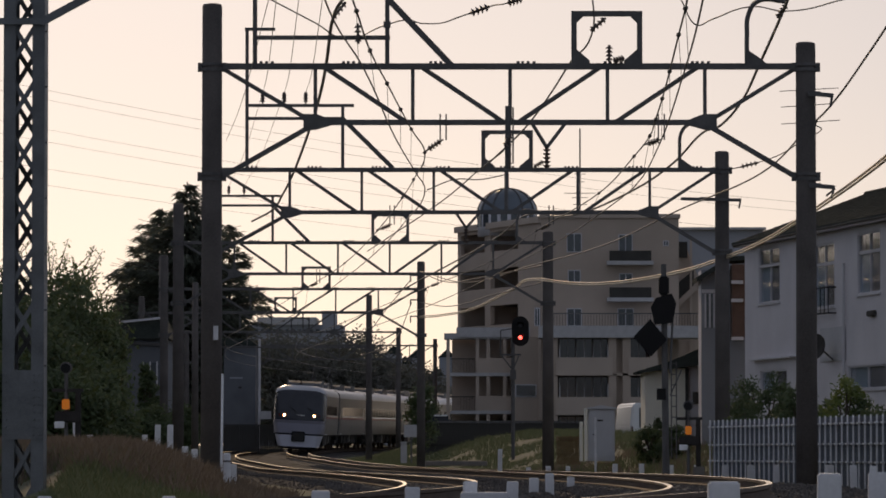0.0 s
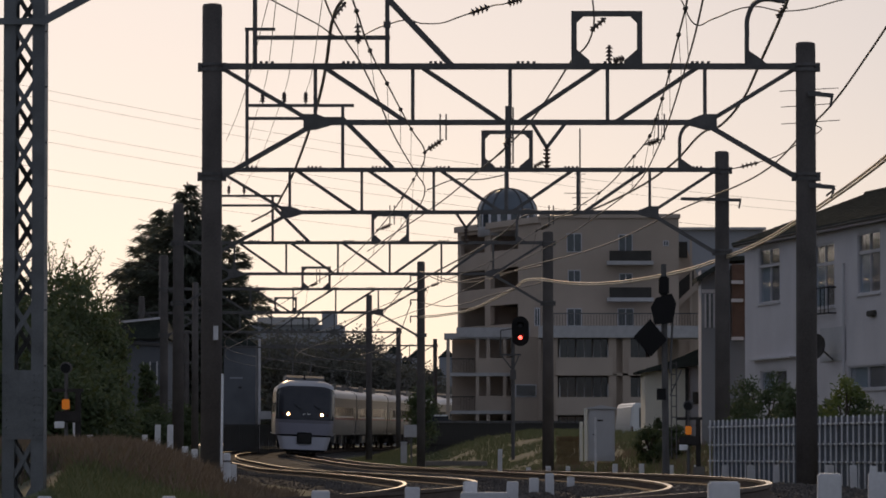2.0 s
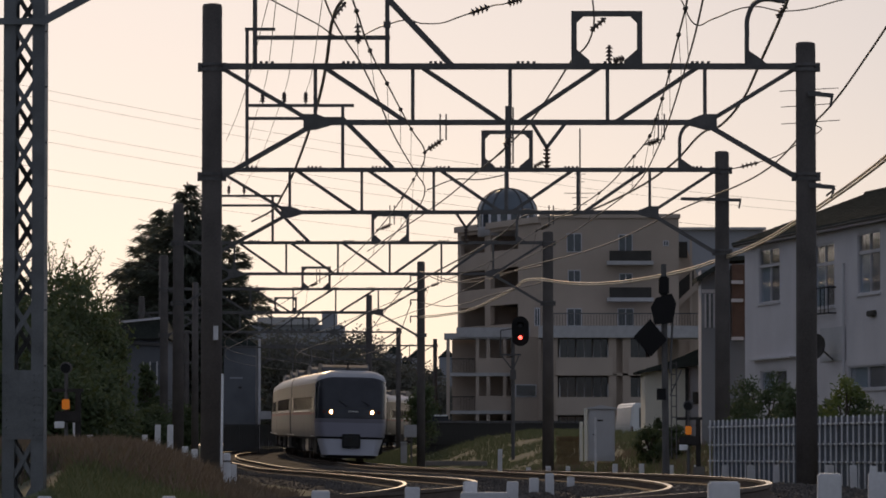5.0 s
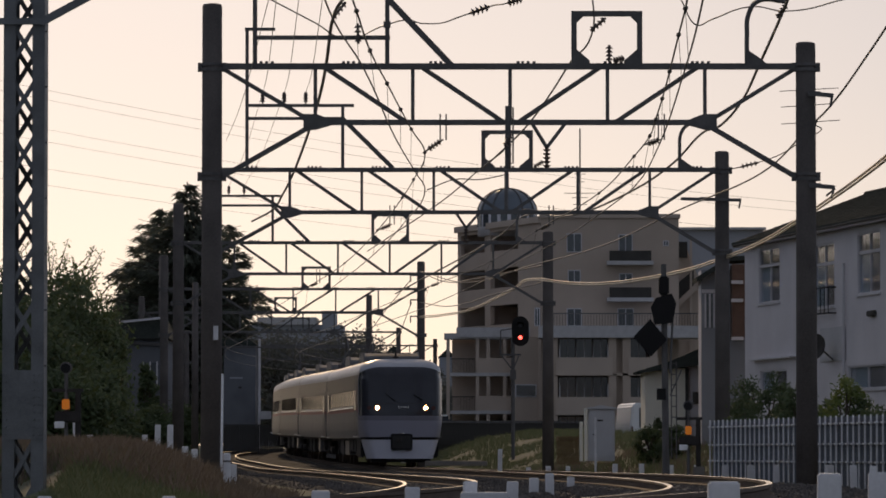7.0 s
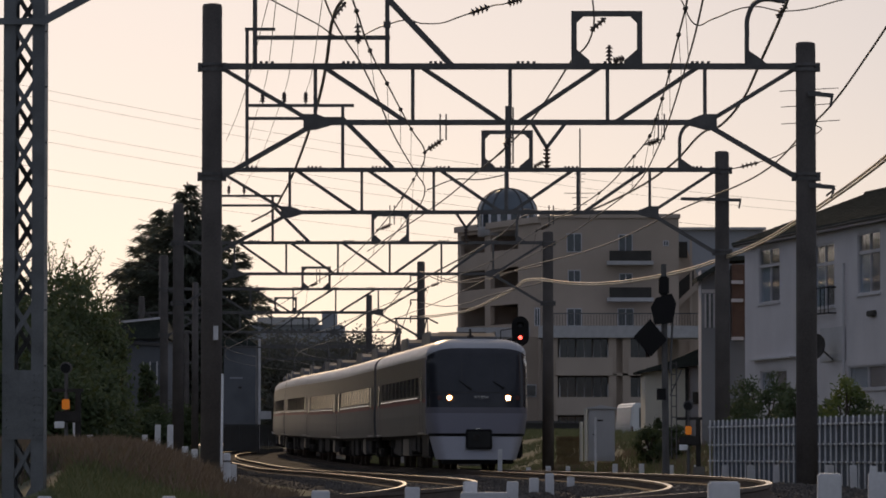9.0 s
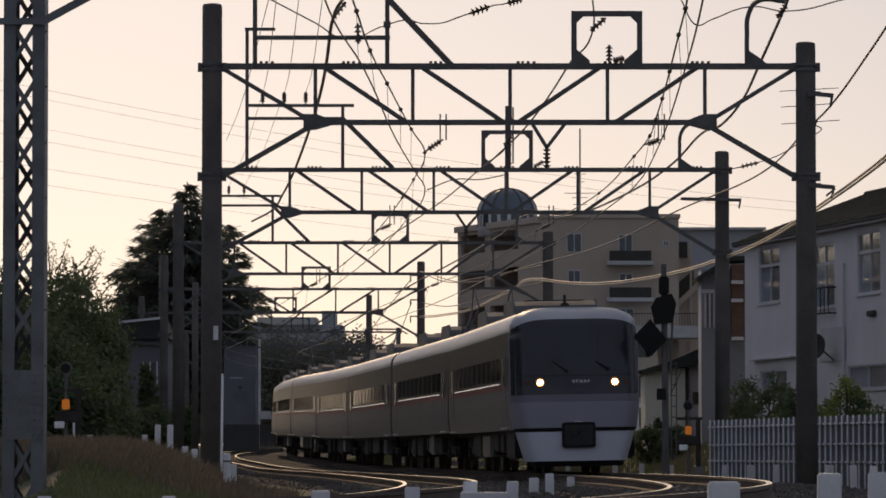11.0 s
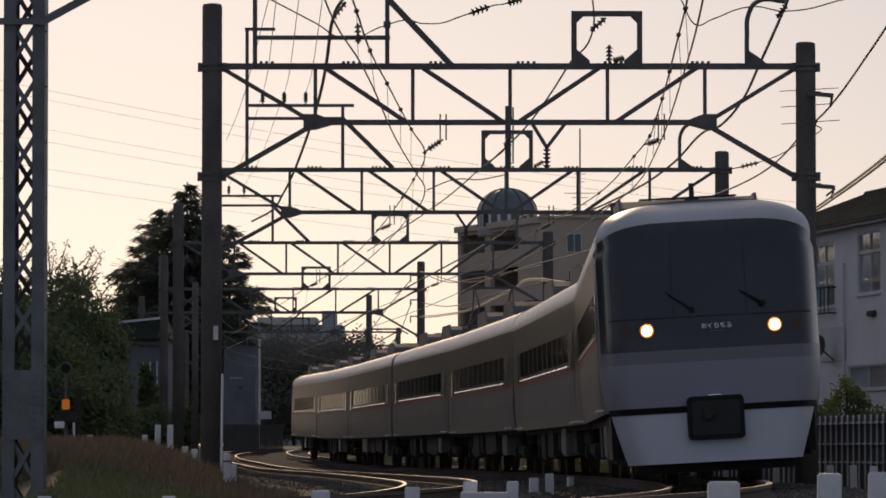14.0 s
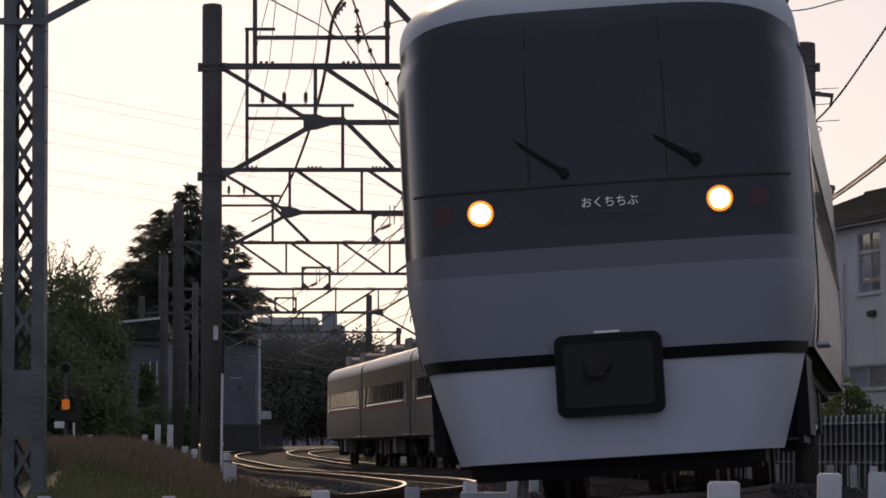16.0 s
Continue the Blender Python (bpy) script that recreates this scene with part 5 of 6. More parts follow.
def build_wires():
    catenary([(2.4, 40.0, 4.964), (2.686, 47.6, 4.962), (2.884, 54.4, 4.956), (3.173, 66.5, 4.953), (3.249, 76.1, 4.953), (3.061, 82.6, 4.953), (2.554, 94.5, 4.949), (2.018, 103.4, 4.958), (0.991, 120.0, 4.959), (-0.597, 140.3, 4.929)],
             [(2.491, 44.0, 5.514), (2.766, 51.4, 5.516), (2.855, 54.6, 5.508), (3.011, 59.9, 5.508), (3.136, 64.5, 5.507), (3.232, 68.6, 5.509), (3.319, 72.4, 5.525), (3.26, 77.0, 5.499), (3.041, 88.0, 5.501), (2.148, 103.4, 5.528), (1.291, 120.0, 5.529), (-0.456, 140.3, 5.579)],
             -0.2, "contact and messenger wires over the train's track")
    catenary([(-1.2, 40.0, 4.964), (-1.144, 47.0, 4.965), (-0.946, 52.4, 4.955), (-0.681, 64.7, 4.954), (-0.445, 72.6, 4.956), (-0.308, 77.0, 4.938), (-0.766, 88.7, 4.952), (-1.604, 103.4, 4.958), (-2.762, 120.0, 4.959), (-4.281, 140.3, 4.929)],
             [(-1.084, 45.0, 5.515), (-0.992, 51.7, 5.513), (-0.919, 56.8, 5.511), (-0.767, 61.8, 5.505), (-0.625, 66.5, 5.504), (-0.495, 70.6, 5.505), (-0.305, 76.0, 5.5), (-0.547, 84.0, 5.524), (-0.811, 90.0, 5.525), (-1.501, 103.4, 5.528), (-2.612, 120.0, 5.469), (-4.194, 140.3, 5.579)],
             TRACK2, "contact and messenger wires over the empty track")
    pull_off(76, -0.047, 6.005, -0.342, 5.481)
    pull_off(76, 3.625, 6.005, 3.36, 5.614)
    pull_off(103.4, -1.214, 5.955, -1.498, 5.528)
    pull_off(103.4, 2.427, 5.955, 2.143, 5.528)
    pull_off(140.3, -3.924, 5.983, -4.187, 5.579)
    pull_off(140.3, -0.158, 5.983, -0.456, 5.579)
    # V bracket with hanging insulator under the first and second gantry
    for y, xa, xb, zt, xm, zm, zl in ((76, 1.49, 2.069, 5.996, 1.746, 5.576, 5.214), (103.4, 0.284, 0.852, 5.942, 0.529, 5.579, 5.217)):
        t = thing("v_bracket", "steel V bracket with a hanging insulator string", "bracket", "V brackets")
        part("leg", BM((xa, y - 0.08, zt), (xm, y - 0.08, zm), 0.06), M_STEEL, t)
        part("leg", BM((xb, y - 0.08, zt), (xm, y - 0.08, zm), 0.06), M_STEEL, t)
        insulator(t, (xm, y - 0.08, zm), (xm, y - 0.08, zl), 5, 0.07)
    # upright post on the middle of the first truss
    t = thing("stub_mast", "short steel stub mast on the truss", "stub mast")
    part("pole", RD((1.092, 75.8, 5.201), (1.092, 75.8, 6.267), 0.055, 0.05), M_STEEL, t)
    part("spike", RD((1.177, 75.8, 5.296), (1.178, 75.8, 6.248), 0.014), M_STEEL, t)
    insulator(t, (1.033, 75.7, 5.575), (1.147, 75.7, 5.784), 3, 0.06)
    insulator(t, (1.119, 75.7, 5.195), (1.119, 75.7, 5.717), 3, 0.04)
    hook_frame(76, 5.125, 5.799, 6.999, 8.05)
    hook_frame(103.4, 5.423, 6.017, 6.954, 7.94)
    hook_frame(140.3, 2.295, 2.908, 6.949, 7.934)
    # thick feeders
    cable([(5.184, 66.0, 7.492), (5.738, 76.0, 7.888), (5.767, 82.0, 7.525), (5.955, 90.0, 7.445), (5.967, 97.0, 7.477), (5.906, 103.4, 7.732), (5.593, 110.0, 7.478), (4.822, 120.0, 7.289), (3.677, 130.0, 7.255), (2.652, 140.3, 7.828), (1.826, 152.0, 7.681), (-1.891, 180.0, 6.757)], 0.028)
    cable([(-1.51, 70.0, 7.565), (-1.868, 76.0, 7.715), (-2.066, 80.0, 7.373), (-2.448, 88.0, 7.235), (-2.874, 96.0, 7.212), (-3.392, 103.4, 6.928), (-4.089, 115.0, 7.004), (-4.839, 128.0, 7.311), (-5.935, 140.3, 7.617)], 0.03)
    cable([(6.141, 60.0, 6.475), (6.402, 68.0, 6.439), (6.59, 76.0, 6.359), (6.825, 85.0, 6.502), (6.603, 94.0, 6.245), (5.488, 103.4, 6.033), (4.371, 118.0, 5.918), (2.738, 140.3, 6.246), (0.921, 160.0, 6.458), (-0.946, 180.0, 7.658)], 0.018)
    cable([(6.604, 76.0, 4.89), (6.451, 76.0, 4.766)], 0.02, label="short insulated tie on a post")
    # the sheathed cable in the sun; its gold light is put into the colour
    cable([(5.928, 58.0, 4.452), (6.259, 67.0, 4.6), (6.546, 76.0, 4.756), (6.603, 84.0, 4.787), (6.587, 93.0, 4.82), (6.482, 103.4, 4.945), (5.913, 115.0, 5.045), (4.744, 126.0, 5.199), (3.788, 134.0, 5.483), (2.808, 140.3, 5.842), (2.27, 150.0, 5.858), (1.033, 162.0, 5.6), (-0.086, 172.0, 5.681), (-0.945, 180.0, 5.856)],
          0.02, M_SHEATH, "sheathed cable slung between posts, sunlight painted into its gold", "sheathed_cable")
    cable([(5.928, 58.0, 4.397), (6.259, 67.0, 4.545), (6.546, 76.0, 4.701), (6.603, 84.0, 4.732), (6.587, 93.0, 4.765), (6.482, 103.4, 4.890), (5.913, 115.0, 4.990), (4.744, 126.0, 5.144), (3.788, 134.0, 5.428), (2.808, 140.3, 5.787), (2.27, 150.0, 5.803), (1.033, 162.0, 5.545), (-0.086, 172.0, 5.626), (-0.945, 180.0, 5.801)],
          0.02, M_SHEATH, "sheathed cable slung between posts, sunlight painted into its gold", "sheathed_cable")
    cable([(-0.946, 180.0, 7.658), (0.124, 165.0, 6.666), (1.238, 150.0, 6.233), (3.124, 140.3, 6.246)], 0.02)
    cable([(-0.945, 180.0, 6.419), (0.33, 165.0, 5.778), (1.801, 150.0, 5.708), (3.124, 140.3, 5.72)], 0.018)
    for a in ((-0.946, 180.0, 7.478), (-0.945, 180.0, 6.509), (-0.945, 180.0, 5.856)):
        t = thing("post_bracket", "short bent bracket on a concrete post", "bracket", "post brackets")
        part("arm", BM(a, (a[0] - 0.35, a[1], a[2]), 0.05), M_STEEL, t)
        part("drop", BM((a[0] - 0.35, a[1], a[2] + 0.02), (a[0] - 0.35, a[1], a[2] - 0.25), 0.05), M_STEEL, t)
    cable([(-1.261, 180.0, 7.343), (-2.304, 196.0, 6.826), (-3.553, 222.0, 6.421)], 0.02)
    cable([(-1.261, 180.0, 6.397), (-2.058, 196.0, 5.356), (-3.996, 222.0, 5.173)], 0.02)
    cable([(-3.552, 222.0, 6.005), (-3.12, 240.0, 5.705), (-2.555, 262.0, 7.332)], 0.018)
    # cross wires above the first truss with strain insulators
    cross = cable([(-2.822, 74.0, 7.878), (-2.107, 75.0, 7.582), (-1.628, 75.5, 7.364), (-0.944, 76.0, 7.658), (-0.61, 76.0, 7.735), (-0.343, 76.0, 7.677), (0.452, 75.0, 7.752), (0.771, 75.0, 7.865), (1.065, 74.5, 7.872), (1.318, 74.5, 7.947), (1.634, 74.0, 8.018)], 0.012, label="thin cross wire above the truss")
    cable([(3.908, 74.0, 7.878), (4.232, 75.0, 7.554), (4.526, 75.5, 7.706), (5.252, 76.0, 7.964), (5.729, 76.0, 7.888), (6.642, 75.0, 7.979), (6.925, 74.0, 7.972)], 0.012, label="thin cross wire above the truss")
    c = (-0.944, 76.0, 7.658)
    part("clamp", B((c[0] - 0.06, 75.94, c[2] - 0.05), (c[0] + 0.06, 76.06, c[2] + 0.05)), M_STEEL, cross)
    insulator(cross, (0.452, 75.0, 7.752), (0.771, 75.0, 7.865), 4, 0.075)
    insulator(cross, (1.065, 74.5, 7.872), (1.318, 74.5, 7.947), 4, 0.075)
    for a, b in (((-1.866, 75.9, 7.744), (-1.638, 75.9, 8.031)), ((-1.427, 75.9, 7.324), (-1.437, 75.9, 7.668)), ((2.484, 75.9, 7.544), (2.741, 75.9, 7.763)), ((2.797, 75.9, 7.019), (2.798, 75.9, 7.305)), ((2.864, 75.9, 7.038), (3.054, 75.9, 7.085)), ((5.626, 75.9, 7.763), (5.788, 75.9, 7.992)), ((2.083, 103.3, 6.973), (2.303, 103.3, 7.103)), ((6.785, 103.0, 6.954), (7.198, 103.0, 7.058))):
        t = thing("strain_insulator", "dark ribbed strain insulator on a wire", "insulator", "strain insulators")
        insulator(t, a, b, 4, 0.065, "ribbed_body")
    cable([(6.474, 103.2, 6.902), (6.785, 103.0, 6.954), (7.198, 103.0, 7.058), (7.866, 100.0, 7.28), (6.303, 76.0, 6.025)], 0.012, label="thin tie wire from post to post")
    cable([(2.517, 76.0, 8.175), (2.535, 76.0, 7.601), (2.181, 77.0, 7.114), (1.891, 79.0, 6.74), (1.532, 81.0, 6.34), (1.01, 84.0, 5.978), (0.672, 88.0, 5.909)], 0.016, label="taut diagonal wire through the hanger frame")
    cable([(1.567, 103.4, 7.771), (1.446, 104.0, 7.461), (0.999, 105.0, 7.159), (0.415, 107.0, 6.75), (-0.336, 112.0, 6.454), (-1.261, 120.0, 6.281), (-2.352, 140.3, 6.686)], 0.016, label="taut diagonal wire through the hanger frame")
    cable([(-0.375, 103.4, 6.448), (0.272, 103.4, 6.694), (0.854, 103.4, 6.694), (1.502, 103.4, 6.824)], 0.014, label="thin cross wire above the truss")
    for x, y, z in ((-4.133, 103.4, 8.407), (-3.641, 103.4, 8.407), (-3.148, 103.4, 8.407), (-6.657, 140.3, 8.426), (-6.183, 140.3, 8.426)):
        pin_insulator(x, y, z)
    for a, b in (((-2.213, 60.0, 6.55), (-4.134, 103.4, 8.68)), ((-1.912, 60.0, 6.55), (-3.641, 103.4, 8.68)), ((-1.596, 60.0, 6.55), (-3.149, 103.4, 8.68)), ((-4.134, 103.4, 8.68), (-6.658, 140.3, 8.708)), ((-3.641, 103.4, 8.68), (-6.183, 140.3, 8.708)), ((-2.38, 62.0, 6.753), (-4.974, 103.4, 7.576))):
        m = [(u + v) / 2 for u, v in zip(a, b)]
        cable([a, (m[0], m[1], m[2] - 0.25), b], 0.006, label="thin feeder wire on pin insulators", name="thin_wire")
    # distant telephone lines
    for ya, yb in ((158, 205), (175, 222), (228, 272), (250, 292), (298, 335), (327, 362)):
        k = (yb - ya) / 265.0
        z = lambda px: 0.46 + (800 - (ya + (px - 85) * k * (1 - 0.00022 * (px - 85)))) * 420 / 8000
        cable([((px - 784) * 420 / 8000, 420 + 0.02 * px, z(px)) for px in (-60, 200, 450, 700, 1000, 1300, 1650)], 0.014, label="thin distant power line against the sky", name="power_line")
    # side brackets on posts
    for y, xa, xb, z in ((76, 6.226, 6.548, 6.473), (76, 6.226, 6.567, 4.928), (103.4, 5.436, 6.805, 6.24)):
        t = thing("side_bracket", "steel side bracket on a concrete post", "bracket", "side brackets")
        part("arm", BM((xa, y - 0.2, z), (xb, y - 0.2, z - 0.03), 0.07), M_STEEL, t)
        part("drop", BM((xb, y - 0.2, z), (xb - 0.04, y - 0.2, z - 0.22), 0.04), M_STEEL, t)
        part("collar", B(((xa + xb) / 2 - 0.25, y - 0.24, z - 0.04), ((xa + xb) / 2 - 0.05, y - 0.17, z + 0.04)), M_STEEL, t)
    t = thing("tv_aerial", "thin television aerial behind the post", "aerial")
    part("boom", RD((9.844, 122.0, 9.622), (9.803, 122.0, 6.561), 0.02), M_STEEL, t)
    for a, b in (((9.112, 122.0, 10.205), (10.703, 122.0, 10.297)), ((9.142, 122.0, 9.776), (10.487, 122.0, 9.868)), ((9.14, 122.0, 9.316), (10.73, 122.0, 9.423))):
        part("element", BM(a, b, 0.02), M_STEEL, t)


# ---- lineside things ----
def signal_red():
    x, y = 2.323, 150.0
    t = thing("railway_signal", "black railway signal showing red on a slim post", "railway signal")
    part("pole", RD((x, y, 0.2), (x, y, 4.207), 0.065), M_STEEL, t)
    xc, z0, z1 = 2.566, 3.963, 4.957
    w = 0.29
    pts = []
    for k in range(24):
        a = 2 * math.pi * k / 24
        pts.append((xc + w * math.cos(a), (z1 - w if math.sin(a) > 0 else z0 + w) + w * math.sin(a)))
    hd = part("signal_head", prism(bmesh.new(), pts, y - 0.1, y + 0.06), M_BLACK, t, "black oval backing plate")
    for i, py in enumerate((577, 598)):
        z = 0.46 + (800 - py) * 150 / 8000
        part("hood", hood(xc, y - 0.1, z), M_BLACK, hd)
        part("lens", RD((xc, y - 0.10, z), (xc, y - 0.125, z), 0.065, seg=18), M_SIGRED if i else M_GLASSD, hd, "lit red lens" if i else "unlit lens")
    part("crossbar", BM((1.911, 149.9, 3.679), (2.586, 149.9, 3.679), 0.06), M_STEEL, t)
    part("stay", BM((1.949, 149.9, 3.642), (2.267, 149.9, 3.23), 0.04), M_STEEL, t)
    part("stay", BM((2.511, 149.9, 3.642), (2.361, 149.9, 3.267), 0.04), M_STEEL, t)
    part("cage_bar", BM((1.912, 150.0, 3.682), (1.913, 150.0, 4.488), 0.04), M_STEEL, t)
    part("cage_bar", BM((1.913, 150.0, 4.488), (2.288, 150.0, 4.544), 0.04), M_STEEL, t)
    part("cable_box", B((x - 0.1, y - 0.14, 2.857), (x + 0.1, y - 0.05, 3.175)), M_STEEL, t)


def hood(x, y, z):
    bm = bmesh.new()
    n = 14
    for k in range(n):
        a, b = math.pi * (1.15 * k / n - 0.075), math.pi * (1.15 * (k + 1) / n - 0.075)
        q = [bm.verts.new((x + 0.12 * math.cos(c), y - d, z + 0.12 * math.sin(c))) for c, d in ((a, 0), (b, 0), (b, 0.22), (a, 0.22))]
        bm.faces.new(q)
    return bm


def diamond_signal():
    y = 97.0
    t = thing("signal_post", "dark signal post with a diamond plate, seen from behind", "signal post")
    x = 4.785
    part("pole", RD((x, y, -0.5), (4.736, y, 4.485), 0.085, 0.06), M_STEEL, t)
    pts = [(4.075, 2.919), (4.439, 3.307), (4.802, 2.859), (4.45, 2.495)]
    part("diamond_plate", prism(bmesh.new(), pts, y - 0.16, y - 0.12), M_BLACK, t, "black diamond-shaped plate")
    pts = [(4.452, 3.55), (4.561, 3.756), (4.901, 3.853), (4.998, 3.635), (4.924, 3.222), (4.536, 3.186)]
    part("signal_back", prism(bmesh.new(), pts, y - 0.2, y - 0.09), M_BLACK, t, "six-sided signal head from behind")
    part("lamp_housing", B((4.627, y - 0.2, 3.829), (4.845, y + 0.1, 4.218), 0.03), M_BLACK, t)
    part("cable_drop", RD((4.919, 96.9, 3.22), (4.868, 96.9, 2.154), 0.025), M_STEEL, t)
    for px in (1188, 1197):
        a = ((px - 784) * 97 / 8000, y + 0.05)
        part("ladder_rail", BM((*a, 0.315), (*a, 2.398), 0.025), M_STEEL, t)
    for i in range(9):
        z = 0.315 + 0.2 + i * 0.23
        part("rung", BM((4.894, y + 0.05, z), (5.003, y + 0.05, z), 0.02), M_STEEL, t)
    part("stay", BM((4.872, 97.0, 1.671), (5.116, 97.0, 2.216), 0.025), M_STEEL, t)
    part("foot_box", B((4.579, y - 0.2, 1.574), (4.772, y - 0.05, 1.816)), M_BLACK, t)


def crossing_unit(x, y, z0, zlamp, zdisc, label):
    t = thing("crossing_sensor", label, "track sensor", "track sensors")
    part("pole", RD((x, y, z0), (x, y, zdisc), 0.035), M_STEEL, t)
    part("base", B((x + 0.1, y - 0.1, z0), (x + 0.34, y + 0.1, z0 + 0.55), 0.02), M_SLEEP, t, "pale concrete foot")
    part("pillar", B((x + 0.16, y - 0.05, z0 + 0.5), (x + 0.26, y + 0.05, zlamp + 0.24), 0.02), M_UNDER, t)
    part("side_plate", B((x - 0.2, y - 0.14, zlamp - 0.42), (x - 0.02, y - 0.1, zlamp - 0.3), 0.01), M_FENCE, t)
    part("box", B((x - 0.2, y - 0.12, zlamp - 0.32), (x + 0.26, y + 0.12, zlamp - 0.12), 0.03), M_UNDER, t)
    part("lamp", B((x - 0.065, y - 0.16, zlamp - 0.09), (x + 0.065, y - 0.02, zlamp + 0.09), 0.015), M_AMBER, t, "glowing amber lamp")
    part("crossarm", BM((x - 0.25, y, zlamp + 0.25), (x + 0.3, y, zlamp + 0.25), 0.06), M_UNDER, t)
    d = part("disc", RD((x, y - 0.06, zdisc), (x, y + 0.03, zdisc), 0.105, seg=20), M_STEEL, t, "round disc with a dark face")
    part("face", RD((x - 0.01, y - 0.075, zdisc - 0.01), (x - 0.01, y - 0.06, zdisc - 0.01), 0.085, seg=20), M_BLACK, d)


def panel_fence():
    """Galvanised fence on posts, running beside the line."""
    a, b = Vector((5.491, 92.0, 0)), Vector((7.771, 74.0, 0))
    L = (b - a).length
    rz = math.degrees(math.atan2(b.y - a.y, b.x - a.x))
    t = thing("panel_fence", "galvanised steel panel fence with close-set posts", "fence", m=pose(a.x, a.y, -0.45, 0, 0, rz))
    n = round(L / 0.62)
    st = L / n
    zt = 0.46 + 0.62 + 0.45
    pm = qm = cm = None
    for i in range(n):
        if pm is None:
            bm = bmesh.new()
            k = 8
            zig = [(j * st / k, 0.014 if j % 2 else -0.014) for j in range(k + 1)]
            front = [[bm.verts.new((u, v, z)) for z in (0, zt)] for u, v in zig]
            back = [[bm.verts.new((u, v + 0.006, z)) for z in (0, zt)] for u, v in zig]
            for j in range(k):
                bm.faces.new((front[j][0], front[j + 1][0], front[j + 1][1], front[j][1]))
                bm.faces.new((back[j + 1][0], back[j][0], back[j][1], back[j + 1][1]))
                bm.faces.new((front[j][1], front[j + 1][1], back[j + 1][1], back[j][1]))
            pm = part("panel", bm, M_PANEL, t).data
        else:
            o = new("panel", pm)
            o.parent = t
            o.location.x = i * st
    m = round(L / 0.46)
    for i in range(m + 1):
        x = i * L / m
        if qm is None:
            qm = part("fence_post", RD((0, -0.06, 0), (0, -0.06, zt + 0.02), 0.017, seg=8), M_FENCE, t, "round fence post with rim light put into its pale colour").data
            cm = part("clip", B((-0.06, -0.10, -0.018), (0.06, -0.035, 0.018), 0.006), M_FENCE, t, "bolted clip, its glint put into the pale colour").data
            cs = [bpy.data.objects["clip"]]
            first = True
        else:
            o = new("fence_post", qm)
            o.parent, o.location.x = t, x
            first = False
        for zc in (0.73, 1.05, 1.41):
            if first and zc == 0.73:
                o = cs[0]
            else:
                o = new("clip", cm)
                o.parent = t
            o.location = (x, 0, zc)
    for z in (0.73, 1.05, 1.41):
        part("fence_rail", BM((0, -0.03, z), (L, -0.03, z), 0.03), M_PANEL, t)


def stakes():
    """White-painted concrete marker stakes."""
    base = None
    rows = [(1280, 17.5, 852), (1467, 23.0, 838), (1552, 29.0, 836), (1604, 36.0, 832), (568, 30, 868), (730, 37, 862), (832, 43.6, 852), (907, 48, 852), (945, 60, 846), (972, 62, 838), (1010, 84, 844),
            (1187, 106, 823), (1233, 102, 823), (1283, 89, 823), (1327, 86.5, 823), (1373, 84, 823), (1422, 81, 823), (1468, 78, 823), (1509, 76, 823), (1545, 73, 825),
            (935, 118, 827), (970, 118, 825), (1005, 117, 825), (1088, 112, 821), (1135, 110, 821), (885, 120, 795), (302, 95, 752), (280, 100, 752), (257, 105, 770), (328, 90, 790), (345, 88, 795), (412, 70, 822), (300, 44, 878), (135, 85, 746), (160, 95, 770), (80, 46, 878)]
    for i, (px, D, py) in enumerate(rows):
        x, zt = (px - 784) * D / 8000, 0.46 + (800 - py) * D / 8000
        if base is None:
            base = tagged(part("marker_stake", B((-0.06, -0.06, -1.3), (0.06, 0.06, 0), 0.008), M_WHITEP), "short white-painted concrete stake beside the track", "marker stake", "marker stakes")
            base.matrix_basis = pose(x, D, zt, 0, 0, 0)
        else:
            copy_thing(base, pose(x, D, zt, random.uniform(-1.5, 1.5), random.uniform(-1.5, 1.5), random.uniform(-12, 12)))
    t = thing("marker_post", "round-topped white post beside the lineside mast", "marker post")
    x = -3.244
    part("shaft", lathe(bmesh.new(), [(0.055, -0.8), (0.055, 0.409), (0.045, 0.435), (0.02, 0.443)], 12, (x, 68, 0)), M_WHITEP, t, "", True)
    part("cap", lathe(bmesh.new(), [(0.058, 0.307), (0.058, 0.333)], 12, (x, 68, 0)), M_STEEL, t)
    t = thing("conduit_pipe", "thin pale conduit pipe beside a concrete post", "pipe")
    part("pipe", RD((-3.685, 75.6, 1.762), (-3.708, 75.6, -0.483), 0.022), M_FENCE, t)
    part("tag", B((-3.847, 75.8, 2.334), (-3.767, 75.7, 2.569)), M_WHITEP, t)
    t = thing("white_pole", "thin white pole standing in the grass", "pole")
    part("shaft", RD((3.776, 112, -0.1), (3.776, 112, 1.327), 0.028), M_WHITEP, t)
    t = thing("concrete_slab", "pale concrete slab lying in the ballast", "slab")
    part("slab", B((0.166, 43.2, 0.0), (0.623, 43.6, 0.074), 0.01), M_WHITEP, t)


